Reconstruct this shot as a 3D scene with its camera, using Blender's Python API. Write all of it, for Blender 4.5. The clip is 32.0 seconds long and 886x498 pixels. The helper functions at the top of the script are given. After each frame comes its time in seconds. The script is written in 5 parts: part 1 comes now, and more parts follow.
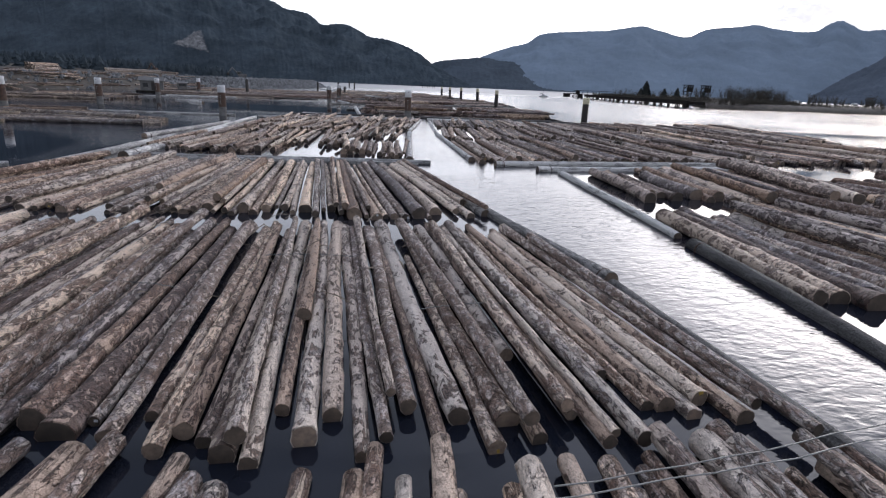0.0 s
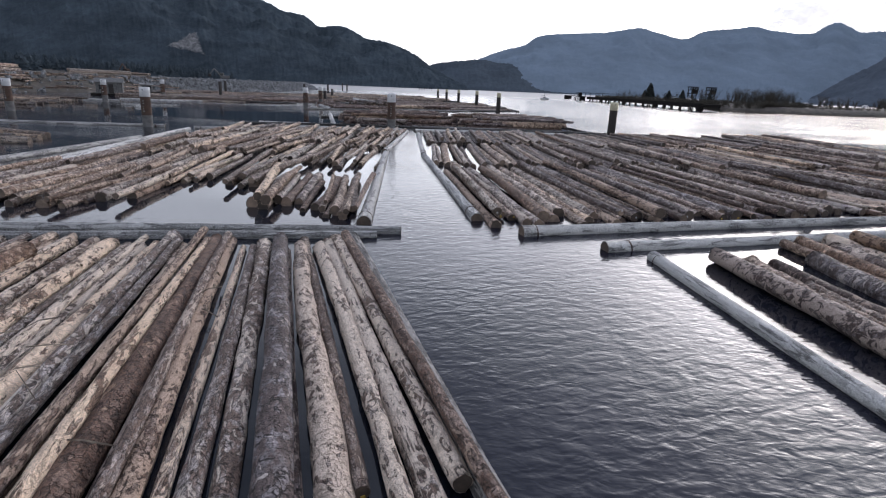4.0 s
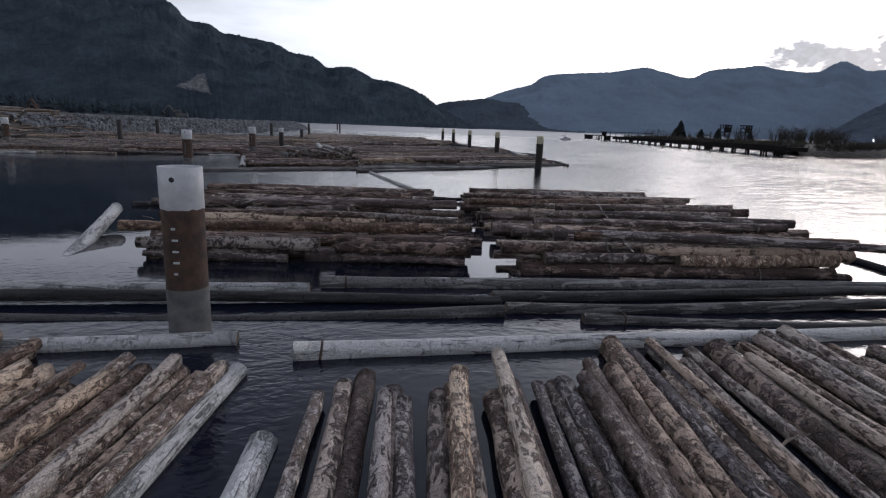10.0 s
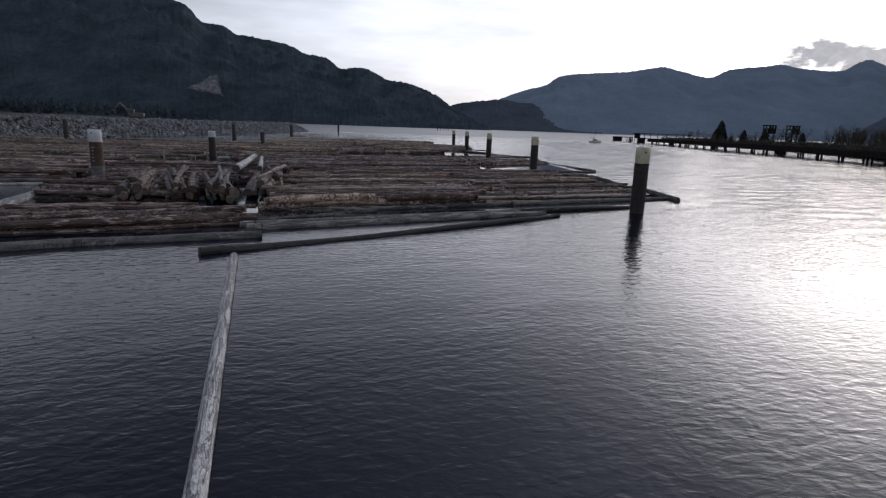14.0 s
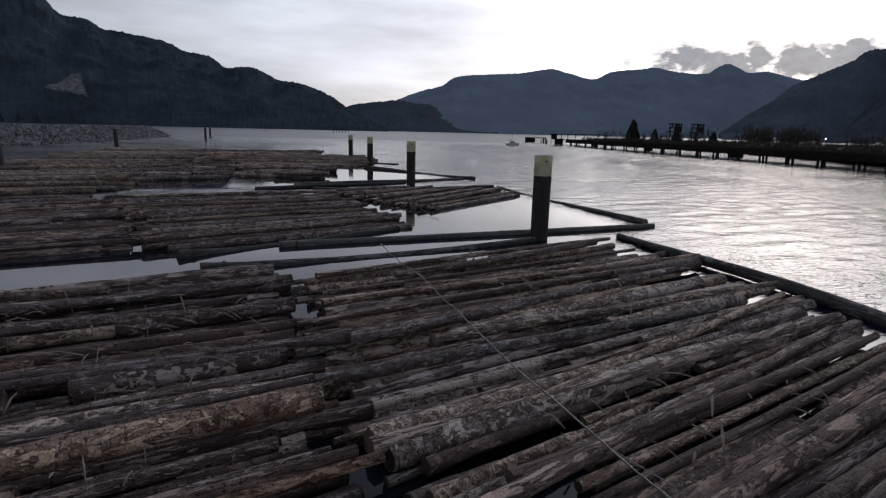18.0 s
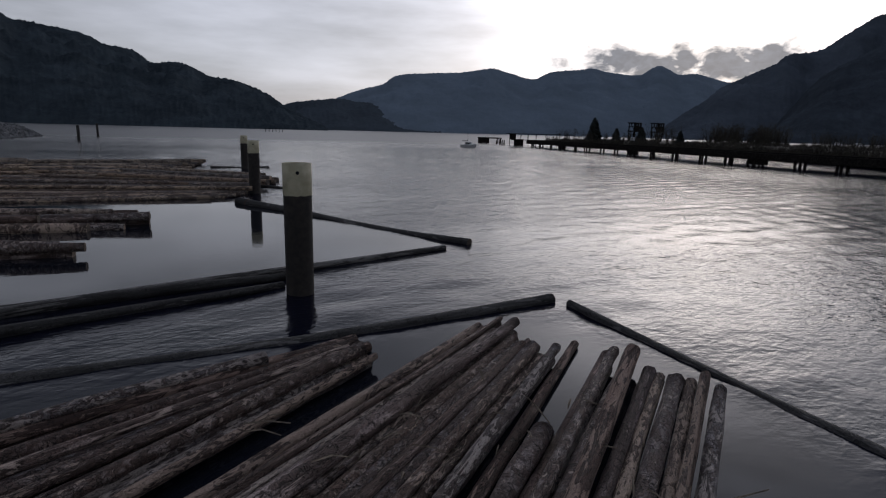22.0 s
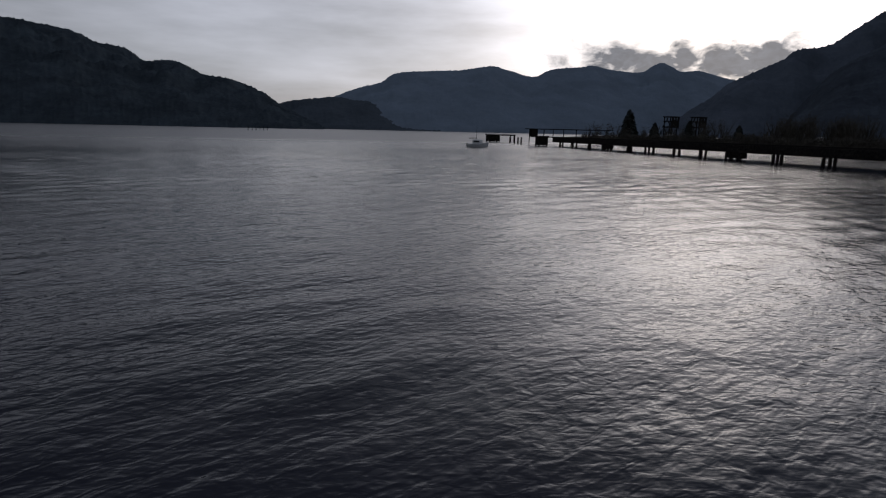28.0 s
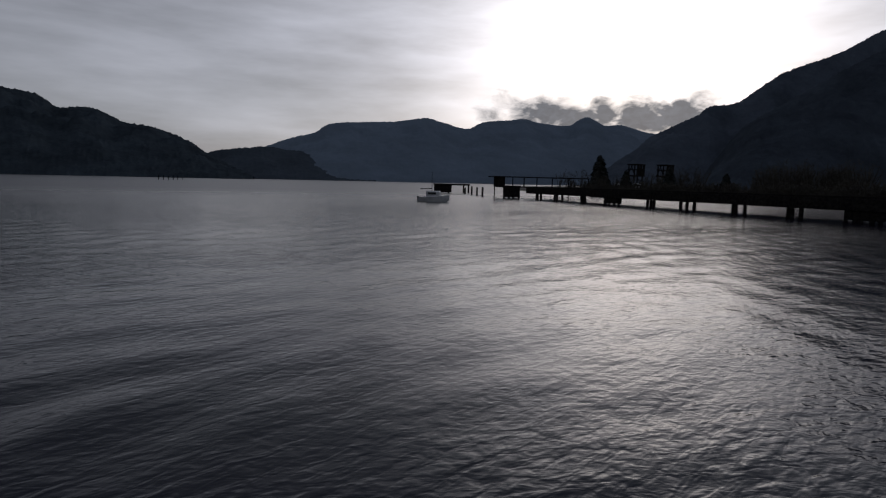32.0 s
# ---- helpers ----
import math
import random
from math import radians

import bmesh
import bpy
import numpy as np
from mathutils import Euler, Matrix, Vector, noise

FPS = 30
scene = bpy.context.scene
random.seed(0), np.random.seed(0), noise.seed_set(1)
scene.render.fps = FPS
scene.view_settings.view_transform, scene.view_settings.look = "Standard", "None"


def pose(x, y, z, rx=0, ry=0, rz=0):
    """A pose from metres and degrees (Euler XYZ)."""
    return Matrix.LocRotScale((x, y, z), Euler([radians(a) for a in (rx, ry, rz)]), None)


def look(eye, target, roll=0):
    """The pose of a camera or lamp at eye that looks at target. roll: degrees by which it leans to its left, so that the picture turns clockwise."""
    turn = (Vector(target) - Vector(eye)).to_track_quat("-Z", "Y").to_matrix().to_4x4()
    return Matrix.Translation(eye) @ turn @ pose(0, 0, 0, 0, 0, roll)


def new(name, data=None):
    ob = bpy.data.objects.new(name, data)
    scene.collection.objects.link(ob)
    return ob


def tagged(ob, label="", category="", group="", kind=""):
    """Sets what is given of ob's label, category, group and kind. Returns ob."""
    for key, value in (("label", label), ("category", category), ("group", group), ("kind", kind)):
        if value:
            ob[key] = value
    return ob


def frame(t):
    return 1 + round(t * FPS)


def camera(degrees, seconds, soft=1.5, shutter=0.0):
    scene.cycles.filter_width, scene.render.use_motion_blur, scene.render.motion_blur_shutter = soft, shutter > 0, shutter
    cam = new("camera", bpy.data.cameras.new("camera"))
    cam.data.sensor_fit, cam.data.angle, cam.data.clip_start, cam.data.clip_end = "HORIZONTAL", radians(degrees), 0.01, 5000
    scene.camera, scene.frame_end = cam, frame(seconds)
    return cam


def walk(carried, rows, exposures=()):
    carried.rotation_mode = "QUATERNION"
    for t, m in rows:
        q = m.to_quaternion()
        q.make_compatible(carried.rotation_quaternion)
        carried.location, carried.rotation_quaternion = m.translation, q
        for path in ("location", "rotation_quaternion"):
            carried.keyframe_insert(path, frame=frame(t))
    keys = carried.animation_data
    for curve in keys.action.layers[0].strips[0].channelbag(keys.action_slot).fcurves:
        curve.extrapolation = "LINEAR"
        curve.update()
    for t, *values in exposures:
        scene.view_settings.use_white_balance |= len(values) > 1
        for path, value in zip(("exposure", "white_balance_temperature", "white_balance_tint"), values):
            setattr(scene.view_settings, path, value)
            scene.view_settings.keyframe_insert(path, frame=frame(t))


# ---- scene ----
cam = camera(77.6, 32.0, soft=1.2)
PATH = [
    (0, (0.930, 4.461, 4.496), (0.938, 6.379, 3.928), 2.45),
    (0.5, (0.947, 5.043, 4.475), (0.958, 6.961, 3.907), 2.46),
    (1, (1.004, 6.082, 4.462), (1.016, 7.999, 3.893), 2.43),
    (1.5, (1.061, 7.550, 4.429), (1.076, 9.468, 3.859), 2.40),
    (2, (1.108, 9.442, 4.423), (1.125, 11.359, 3.853), 2.41),
    (2.5, (1.167, 11.678, 4.437), (1.184, 13.595, 3.867), 2.39),
    (4.5, (1.349, 23.699, 4.556), (1.363, 25.622, 4.008), 2.37),
    (5, (1.332, 27.244, 4.632), (1.344, 29.187, 4.159), 2.33),
    (5.5, (1.335, 30.898, 4.624), (1.348, 32.851, 4.193), 2.31),
    (6, (1.298, 34.680, 4.663), (1.363, 36.632, 4.233), 2.32),
    (6.5, (1.324, 38.592, 4.705), (1.424, 40.543, 4.276), 2.27),
    (7, (1.393, 42.562, 4.743), (1.504, 44.512, 4.315), 2.26),
    (7.5, (1.506, 46.661, 4.725), (1.610, 48.611, 4.295), 2.33),
    (8, (1.693, 50.958, 4.677), (1.770, 52.910, 4.247), 2.26),
    (8.5, (1.824, 55.196, 4.690), (1.883, 57.148, 4.259), 2.25),
    (9, (1.863, 59.525, 4.736), (1.903, 61.478, 4.303), 2.19),
    (9.5, (1.792, 63.932, 4.751), (1.793, 65.884, 4.317), 2.16),
    (10, (1.475, 68.233, 4.738), (1.459, 70.185, 4.304), 2.15),
    (10.5, (1.188, 72.347, 4.693), (1.162, 74.299, 4.260), 2.10),
    (11, (1.057, 76.778, 4.695), (1.014, 78.730, 4.261), 2.15),
    (11.5, (0.935, 81.432, 4.698), (0.890, 83.384, 4.265), 2.15),
    (12, (1.020, 85.817, 4.751), (0.972, 87.769, 4.318), 2.13),
    (12.5, (1.307, 90.129, 4.764), (1.253, 92.082, 4.332), 2.02),
    (13, (1.652, 94.379, 4.811), (1.592, 96.331, 4.379), 2.00),
    (13.5, (1.670, 98.975, 4.787), (1.604, 100.927, 4.355), 2.02),
    (15.5, (1.406, 118.694, 4.887), (1.388, 120.648, 4.458), 1.84),
    (16, (1.008, 123.354, 4.943), (1.081, 125.307, 4.517), 1.71),
    (16.5, (0.845, 128.537, 5.130), (0.950, 130.488, 4.706), 1.65),
    (17, (0.792, 133.348, 5.142), (0.993, 135.294, 4.721), 1.57),
    (17.5, (0.774, 137.987, 5.153), (1.021, 139.927, 4.734), 1.48),
    (18, (1.025, 142.503, 5.154), (1.307, 144.438, 4.736), 1.37),
    (18.5, (1.206, 147.158, 5.135), (1.542, 149.084, 4.717), 1.46),
    (19, (1.702, 151.729, 5.125), (2.050, 153.654, 4.708), 1.36),
    (19.5, (2.291, 156.447, 5.077), (2.651, 158.369, 4.659), 1.39),
    (20, (2.926, 160.793, 5.121), (3.298, 162.713, 4.703), 1.39),
    (20.5, (3.408, 165.333, 5.144), (3.789, 167.252, 4.726), 1.39),
    (21, (4.290, 169.845, 5.130), (4.684, 171.761, 4.712), 1.35),
    (21.5, (4.997, 174.357, 5.142), (5.432, 176.264, 4.725), 1.42),
    (22, (5.779, 178.880, 5.160), (6.259, 180.776, 4.744), 1.47),
    (22.5, (6.623, 183.185, 5.115), (7.221, 185.049, 4.700), 1.34),
    (23, (7.585, 187.590, 5.070), (8.263, 189.426, 4.658), 1.26),
    (23.5, (8.897, 192.020, 5.035), (9.598, 193.847, 4.622), 1.33),
    (24, (10.273, 196.559, 5.053), (10.999, 198.375, 4.639), 1.41),
    (24.5, (11.513, 201.165, 4.938), (12.262, 202.972, 4.523), 1.48),
    (25, (12.828, 205.607, 4.784), (13.508, 207.441, 4.367), 1.45),
    (25.5, (14.246, 210.149, 4.744), (14.871, 212.002, 4.326), 1.37),
    (27.5, (18.394, 228.286, 4.167), (18.891, 230.178, 3.746), 1.34),
    (28, (19.130, 232.520, 3.934), (19.611, 234.416, 3.514), 1.27),
    (28.5, (19.149, 235.967, 3.893), (19.641, 237.859, 3.474), 1.33),
    (29, (19.712, 240.915, 3.702), (20.195, 242.809, 3.282), 1.33),
    (29.5, (21.375, 246.801, 3.737), (21.841, 248.702, 3.328), 1.18),
    (30, (22.894, 253.179, 3.687), (23.365, 255.090, 3.332), 1.12),
    (30.5, (24.028, 259.466, 3.626), (24.603, 261.359, 3.335), 1.15),
    (31, (25.651, 265.555, 3.550), (26.269, 267.441, 3.306), 1.23),
    (31.5, (27.545, 271.520, 3.675), (28.208, 273.391, 3.432), 1.25),
    (32, (29.337, 276.987, 3.452), (30.041, 278.844, 3.211), 1.25),
]
walk(cam, [(t, look(eye, target, roll)) for t, eye, target, roll in PATH],
     exposures=[(0, 2.12), (2.5, 2.12), (4.5, 2.05), (6, 1.8), (9, 1.42), (12, 1.3), (13, 1.06), (13.5, 1.06), (15.5, 1.38), (16, 1.32), (17, 0.98), (19, 0.56), (20, 0.46), (22, 0.3), (23.2, -0.08), (28, 0.0), (30, -0.08), (31, -0.15), (32, -0.32)])

# ---- world and sun: low sun behind a thin overcast ----
SUN_AZ, SUN_EL = radians(39.5), radians(13.0)
SUN_DIR = Vector((math.sin(SUN_AZ) * math.cos(SUN_EL), math.cos(SUN_AZ) * math.cos(SUN_EL), math.sin(SUN_EL)))


class Nodes:
    """Short hand for building node trees."""

    def __init__(self, tree):
        self.t = tree

    def add(self, kind, **inputs):
        n = self.t.nodes.new(kind)
        for k, v in inputs.items():
            key = k.replace("_", " ")
            if key in n.inputs:
                n.inputs[key].default_value = v
        return n

    def link(self, a, b):
        self.t.links.new(a, b)

    def put(self, socket, value):
        if isinstance(value, (int, float, tuple)):
            socket.default_value = value
        else:
            self.link(value, socket)

    def math(self, op, a, b=0.0, clamp=False):
        n = self.t.nodes.new("ShaderNodeMath")
        n.operation, n.use_clamp = op, clamp
        self.put(n.inputs[0], a)
        self.put(n.inputs[1], b)
        return n.outputs[0]

    def vmath(self, op, a, b=(0, 0, 0)):
        n = self.t.nodes.new("ShaderNodeVectorMath")
        n.operation = op
        self.put(n.inputs[0], a)
        self.put(n.inputs[1], b)
        return n.outputs["Value"] if op in ("DOT_PRODUCT", "LENGTH", "DISTANCE") else n.outputs[0]

    def mix(self, f, a, b, blend="MIX"):
        n = self.t.nodes.new("ShaderNodeMix")
        n.data_type, n.blend_type = "RGBA", blend
        for s, v in ((n.inputs[0], f), (n.inputs[6], a), (n.inputs[7], b)):
            if isinstance(v, tuple) and len(v) == 3:
                v = (*v, 1)
            self.put(s, v)
        return n.outputs[2]

    def ramp(self, f, stops):
        n = self.t.nodes.new("ShaderNodeValToRGB")
        el = n.color_ramp.elements
        while len(el) < len(stops):
            el.new(0.5)
        for e, (p, c) in zip(el, stops):
            e.position = p
            e.color = (c, c, c, 1) if isinstance(c, (int, float)) else (*c, 1)
        self.link(f, n.inputs[0])
        return n.outputs[0]

    def noise(self, vec, scale, detail=4.0, rough=0.55, w=None, dist=0.0):
        n = self.t.nodes.new("ShaderNodeTexNoise")
        if w is not None:
            n.noise_dimensions = "4D"
            self.put(n.inputs["W"], w)
        self.link(vec, n.inputs["Vector"])
        n.inputs["Scale"].default_value, n.inputs["Detail"].default_value = scale, detail
        n.inputs["Roughness"].default_value, n.inputs["Distortion"].default_value = rough, dist
        return n.outputs["Fac"]

    def scaled(self, vec, s, loc=(0, 0, 0), rot=(0, 0, 0)):
        n = self.t.nodes.new("ShaderNodeMapping")
        self.link(vec, n.inputs["Vector"])
        n.inputs["Scale"].default_value, n.inputs["Location"].default_value, n.inputs["Rotation"].default_value = s, loc, rot
        return n.outputs[0]


world = bpy.data.worlds.new("overcast_sky")
world.use_nodes = True
scene.world = world
wt = world.node_tree
wt.nodes.clear()
W = Nodes(wt)
sky = wt.nodes.new("ShaderNodeTexSky")
sky.sky_type, sky.sun_disc = "NISHITA", False
sky.sun_elevation, sky.sun_rotation = SUN_EL, SUN_AZ
sky.air_density, sky.dust_density, sky.ozone_density = 1.0, 2.0, 1.0
coord = wt.nodes.new("ShaderNodeTexCoord").outputs["Generated"]
facing = W.math("MAXIMUM", W.vmath("DOT_PRODUCT", coord, tuple(SUN_DIR)), 0.0)
glow = W.math("MULTIPLY", W.math("POWER", facing, 3.0), 0.40)
glow2 = W.math("MULTIPLY", W.math("POWER", facing, 26.0), 1.55)
veil = W.noise(W.scaled(coord, (1.0, 1.0, 5.0)), 3.2, 5.0, 0.55)
veil = W.ramp(veil, [(0.3, 0.62), (0.7, 1.14)])
sepz = wt.nodes.new("ShaderNodeSeparateXYZ")
W.link(coord, sepz.inputs[0])
high = W.ramp(sepz.outputs[2], [(0.0, 0.95), (0.24, 1.0), (0.30, 0.93), (0.36, 0.60), (0.43, 0.38), (0.56, 0.27), (0.74, 0.42), (1.0, 0.95)])
sunward = W.ramp(sepz.outputs[2], [(0.24, 1.0), (0.43, 0.85), (0.60, 0.75)])
level = W.math("ADD", W.math("MULTIPLY", high, 0.36), W.math("MULTIPLY", W.math("ADD", glow, glow2), sunward))
level = W.math("MULTIPLY", level, veil)
cloud = W.mix(1.0, W.mix(W.ramp(sepz.outputs[2], [(0.30, 0.0), (0.60, 1.0)]), (0.93, 0.955, 1.11), (0.88, 0.945, 1.19)), level, "MULTIPLY")
warm = W.mix(W.math("MULTIPLY", glow2, 0.4, True), cloud, W.mix(1.0, cloud, (1.05, 1.0, 0.92), "MULTIPLY"))
clear = W.mix(1.0, sky.outputs[0], (0.10, 0.10, 0.10), "MULTIPLY")
base_sky = W.mix(0.85, clear, warm)
# low broken clouds lying over the range: bearing, height, half width, half height in degrees
CLOUDS = ((30.6, 7.0, 6.0, 2.0), (34.0, 6.1, 4.6, 1.8), (36.8, 6.8, 3.2, 2.2), (39.8, 6.4, 6.2, 3.0), (43.8, 6.5, 5.4, 2.4), (43.2, 7.6, 1.4, 1.0))
ragged = W.noise(W.scaled(coord, (1.0, 1.0, 1.9)), 24.0, 6.0, 0.55, dist=0.3)
puff = None
for az, el, wide, high in CLOUDS:
    az, el = radians(az), radians(el)
    centre = (math.sin(az) * math.cos(el), math.cos(az) * math.cos(el), math.sin(el))
    off = W.vmath("SUBTRACT", coord, centre)
    across = W.math("DIVIDE", W.vmath("DOT_PRODUCT", off, (math.cos(az), -math.sin(az), 0.0)), radians(wide))
    up = W.math("DIVIDE", W.vmath("DOT_PRODUCT", off, (0.0, 0.0, 1.0)), radians(high))
    near = W.math("SUBTRACT", 1.0, W.math("SQRT", W.math("ADD", W.math("POWER", W.math("ABSOLUTE", across), 2.0), W.math("POWER", W.math("ABSOLUTE", up), 2.0))))
    puff = near if puff is None else W.math("MAXIMUM", puff, near)
puff = W.math("ADD", W.math("MULTIPLY", W.math("ADD", puff, 0.12), 1.2), W.math("MULTIPLY", W.math("SUBTRACT", ragged, 0.5), 2.0))
facing_clouds = W.ramp(facing, [(0.90, 0.0), (0.95, 1.0)])
thick = W.math("MULTIPLY", W.math("MULTIPLY", puff, 1.15, True), facing_clouds)
billow = W.ramp(W.noise(W.scaled(coord, (1.0, 1.0, 1.6)), 60.0, 6.0, 0.6, dist=0.6), [(0.35, 0.82), (0.65, 1.2)])
grey_cloud = W.mix(1.0, W.mix(thick, (0.36, 0.37, 0.40), (0.115, 0.128, 0.155)), billow, "MULTIPLY")
base_sky = W.mix(W.math("MULTIPLY", W.math("POWER", thick, 1.0), 0.94), base_sky, grey_cloud)
bg = wt.nodes.new("ShaderNodeBackground")
W.link(base_sky, bg.inputs[0])
bg.inputs[1].default_value = 0.95
out = wt.nodes.new("ShaderNodeOutputWorld")
W.link(bg.outputs[0], out.inputs[0])

sun = new("sun", bpy.data.lights.new("sun", "SUN"))
sun.data.energy, sun.data.angle, sun.data.color = 0.02, radians(40), (1.0, 0.95, 0.89)
sun.matrix_world = look((0, 0, 200), Vector((0, 0, 200)) - SUN_DIR)


# ---- materials ----
def material(name):
    m = bpy.data.materials.new(name)
    m.use_nodes = True
    t = m.node_tree
    bsdf = t.nodes["Principled BSDF"]
    return m, Nodes(t), bsdf


def bump(N, bsdf, height, strength, distance):
    b = N.t.nodes.new("ShaderNodeBump")
    b.inputs["Strength"].default_value, b.inputs["Distance"].default_value = strength, distance
    N.link(height, b.inputs["Height"])
    N.link(b.outputs[0], bsdf.inputs["Normal"])


def coords(N, kind="Object"):
    return N.t.nodes.new("ShaderNodeTexCoord").outputs[kind]


def bark_material(name, joined=False, dark=(0.030, 0.023, 0.019), mid=(0.185, 0.132, 0.105), pale=(0.60, 0.52, 0.435), strip=0.52, grey=(0.345, 0.303, 0.275), grain=0.8, bands=0.0, hue=True, plates=1.0):
    """Scaly bark: uneven plates of many tones with dark cracks between them, rubbed off here and there to the pale wood."""
    m, N, b = material(name)
    c = coords(N)
    rnd = N.t.nodes.new("ShaderNodeNewGeometry").outputs["Random Per Island"] if joined else N.t.nodes.new("ShaderNodeObjectInfo").outputs["Random"]
    w = N.math("MULTIPLY", rnd, 91.0)
    own = N.math("FRACT", N.math("MULTIPLY", rnd, 37.3))
    shift = N.t.nodes.new("ShaderNodeCombineXYZ")
    N.link(w, shift.inputs[0])
    N.link(N.math("MULTIPLY", w, 0.37), shift.inputs[1])
    moved = N.vmath("ADD", c, shift.outputs[0])
    warp = N.t.nodes.new("ShaderNodeTexNoise")
    N.link(moved, warp.inputs["Vector"])
    warp.inputs["Scale"].default_value, warp.inputs["Detail"].default_value = 7.0, 4.0
    bent = N.vmath("ADD", moved, N.vmath("MULTIPLY", N.vmath("SUBTRACT", warp.outputs["Color"], (0.5, 0.5, 0.5)), (0.30, 0.13, 0.13)))
    fine = N.noise(moved, 34.0, 4.0, 0.72)
    broad = N.noise(N.scaled(moved, (0.45, 1.0, 1.0)), 1.6, 3.0, 0.55)
    # plates of bark a hand wide, each of its own tone and height
    flat = N.scaled(bent, (0.62 * grain / 0.8, 1.0, 1.0))
    cell, crack = N.t.nodes.new("ShaderNodeTexVoronoi"), N.t.nodes.new("ShaderNodeTexVoronoi")
    crack.feature = "DISTANCE_TO_EDGE"
    for n in (cell, crack):
        N.link(flat, n.inputs["Vector"])
        n.inputs["Scale"].default_value = 9.0
    lone = N.t.nodes.new("ShaderNodeSeparateColor")
    N.link(cell.outputs["Color"], lone.inputs[0])
    plate = N.noise(N.scaled(moved, (grain * 0.75, 1.0, 1.0)), 6.5, 4.0, 0.52, dist=0.5)
    shade = N.math("ADD", N.math("MULTIPLY", N.math("SUBTRACT", plate, 0.38), 2.5), N.math("MULTIPLY", N.math("SUBTRACT", lone.outputs[0], 0.42), 0.62 * plates), True)
    pit = N.math("MULTIPLY", N.math("SUBTRACT", N.noise(N.scaled(moved, (1.7, 0.8, 0.8)), 8.0, 5.0, 0.62, dist=0.9), 0.575), 16.0, True)
    gap = N.math("MULTIPLY", N.math("SUBTRACT", 0.055, crack.outputs["Distance"]), 26.0, True)
    gap = N.math("MULTIPLY", N.math("MULTIPLY", gap, plates), N.ramp(N.noise(moved, 3.1, 3.0, 0.6), [(0.44, 0.0), (0.54, 1.0)]))
    outline = N.math("MAXIMUM", pit, gap)
    deep = tuple(v * 0.55 for v in mid)
    col = N.ramp(N.math("ADD", shade, N.math("MULTIPLY", N.math("SUBTRACT", broad, 0.5), 0.8), True),
                 [(0.0, deep), (0.28, mid), (0.52, tuple(v * 0.70 for v in grey)), (0.8, tuple(v * 1.15 for v in grey)), (1.0, tuple(0.55 * v + 0.55 * u for v, u in zip(grey, pale)))])
    col = N.mix(1.0, col, N.ramp(fine, [(0.36, 0.38), (0.5, 0.95), (0.64, 1.55)]), "MULTIPLY")
    if bands:
        # stretches that still wear the dark outer bark
        left_on = N.noise(N.scaled(moved, (0.34, 1.0, 1.0)), 2.1, 6.0, 0.62, dist=0.7)
        left_on = N.math("MULTIPLY", N.math("MULTIPLY", N.math("SUBTRACT", left_on, 0.47), 11.0, True), bands)
        col = N.mix(left_on, col, tuple(0.5 * v + 0.5 * u for u, v in zip(dark, mid)))
    # bare wood, more on some logs than on others
    edge = N.math("SUBTRACT", N.math("ADD", strip, 0.08), N.math("MULTIPLY", own, 0.18))
    edge = N.math("SUBTRACT", edge, N.math("MULTIPLY", N.math("SUBTRACT", broad, 0.5), 0.45))
    flake = N.noise(N.scaled(moved, (0.55 if grain > 0.3 else 0.20, 1.0, 1.0)), 5.2, 7.0, 0.60, dist=1.2)
    streak = N.noise(N.scaled(moved, (0.07, 1.0, 1.0)), 8.0, 4.0, 0.6, dist=0.4)
    bare = N.math("MAXIMUM", N.math("MULTIPLY", N.math("SUBTRACT", flake, edge), 34.0, True),
                  N.math("MULTIPLY", N.math("SUBTRACT", streak, N.math("ADD", edge, 0.07)), 24.0, True))
    wood = N.mix(N.ramp(fine, [(0.36, 0.0), (0.60, 1.0)]), tuple(v * 0.62 for v in pale), pale)
    col = N.mix(N.math("MULTIPLY", bare, 0.9), col, wood)
    rim = N.math("MULTIPLY", N.math("MULTIPLY", bare, N.math("SUBTRACT", 1.0, bare)), 3.6, True)
    dim = N.math("MAXIMUM", rim, N.math("MULTIPLY", outline, N.math("SUBTRACT", 1.0, N.math("MULTIPLY", bare, 0.8))))
    col = N.mix(N.math("MULTIPLY", dim, 0.9), col, dark)
    tone = N.ramp(N.math("FRACT", N.math("MULTIPLY", rnd, 11.7)), [(0.0, (0.80, 0.66, 0.60)), (0.22, (1.17, 1.01, 0.92)), (0.45, (1.16, 1.17, 1.23)), (0.7, (1.42, 1.36, 1.34)), (1.0, (1.68, 1.47, 1.28))] if hue else [(0.0, 0.74), (1.0, 1.15)])
    N.link(N.mix(1.0, col, tone, "MULTIPLY"), b.inputs["Base Color"])
    N.link(N.ramp(shade, [(0.2, 0.6), (0.8, 0.9)]), b.inputs["Roughness"])
    b.inputs["Specular IOR Level"].default_value = 0.3
    hgt = N.math("ADD", N.math("MULTIPLY", fine, 0.32), N.math("ADD", N.math("MULTIPLY", shade, 0.3), N.math("MULTIPLY", lone.outputs[1], 0.35 * plates)))
    hgt = N.math("SUBTRACT", hgt, N.math("ADD", N.math("MULTIPLY", bare, 0.35), N.math("MULTIPLY", outline, 0.6)))
    bump(N, b, hgt, 1.0, 0.085)
    return m


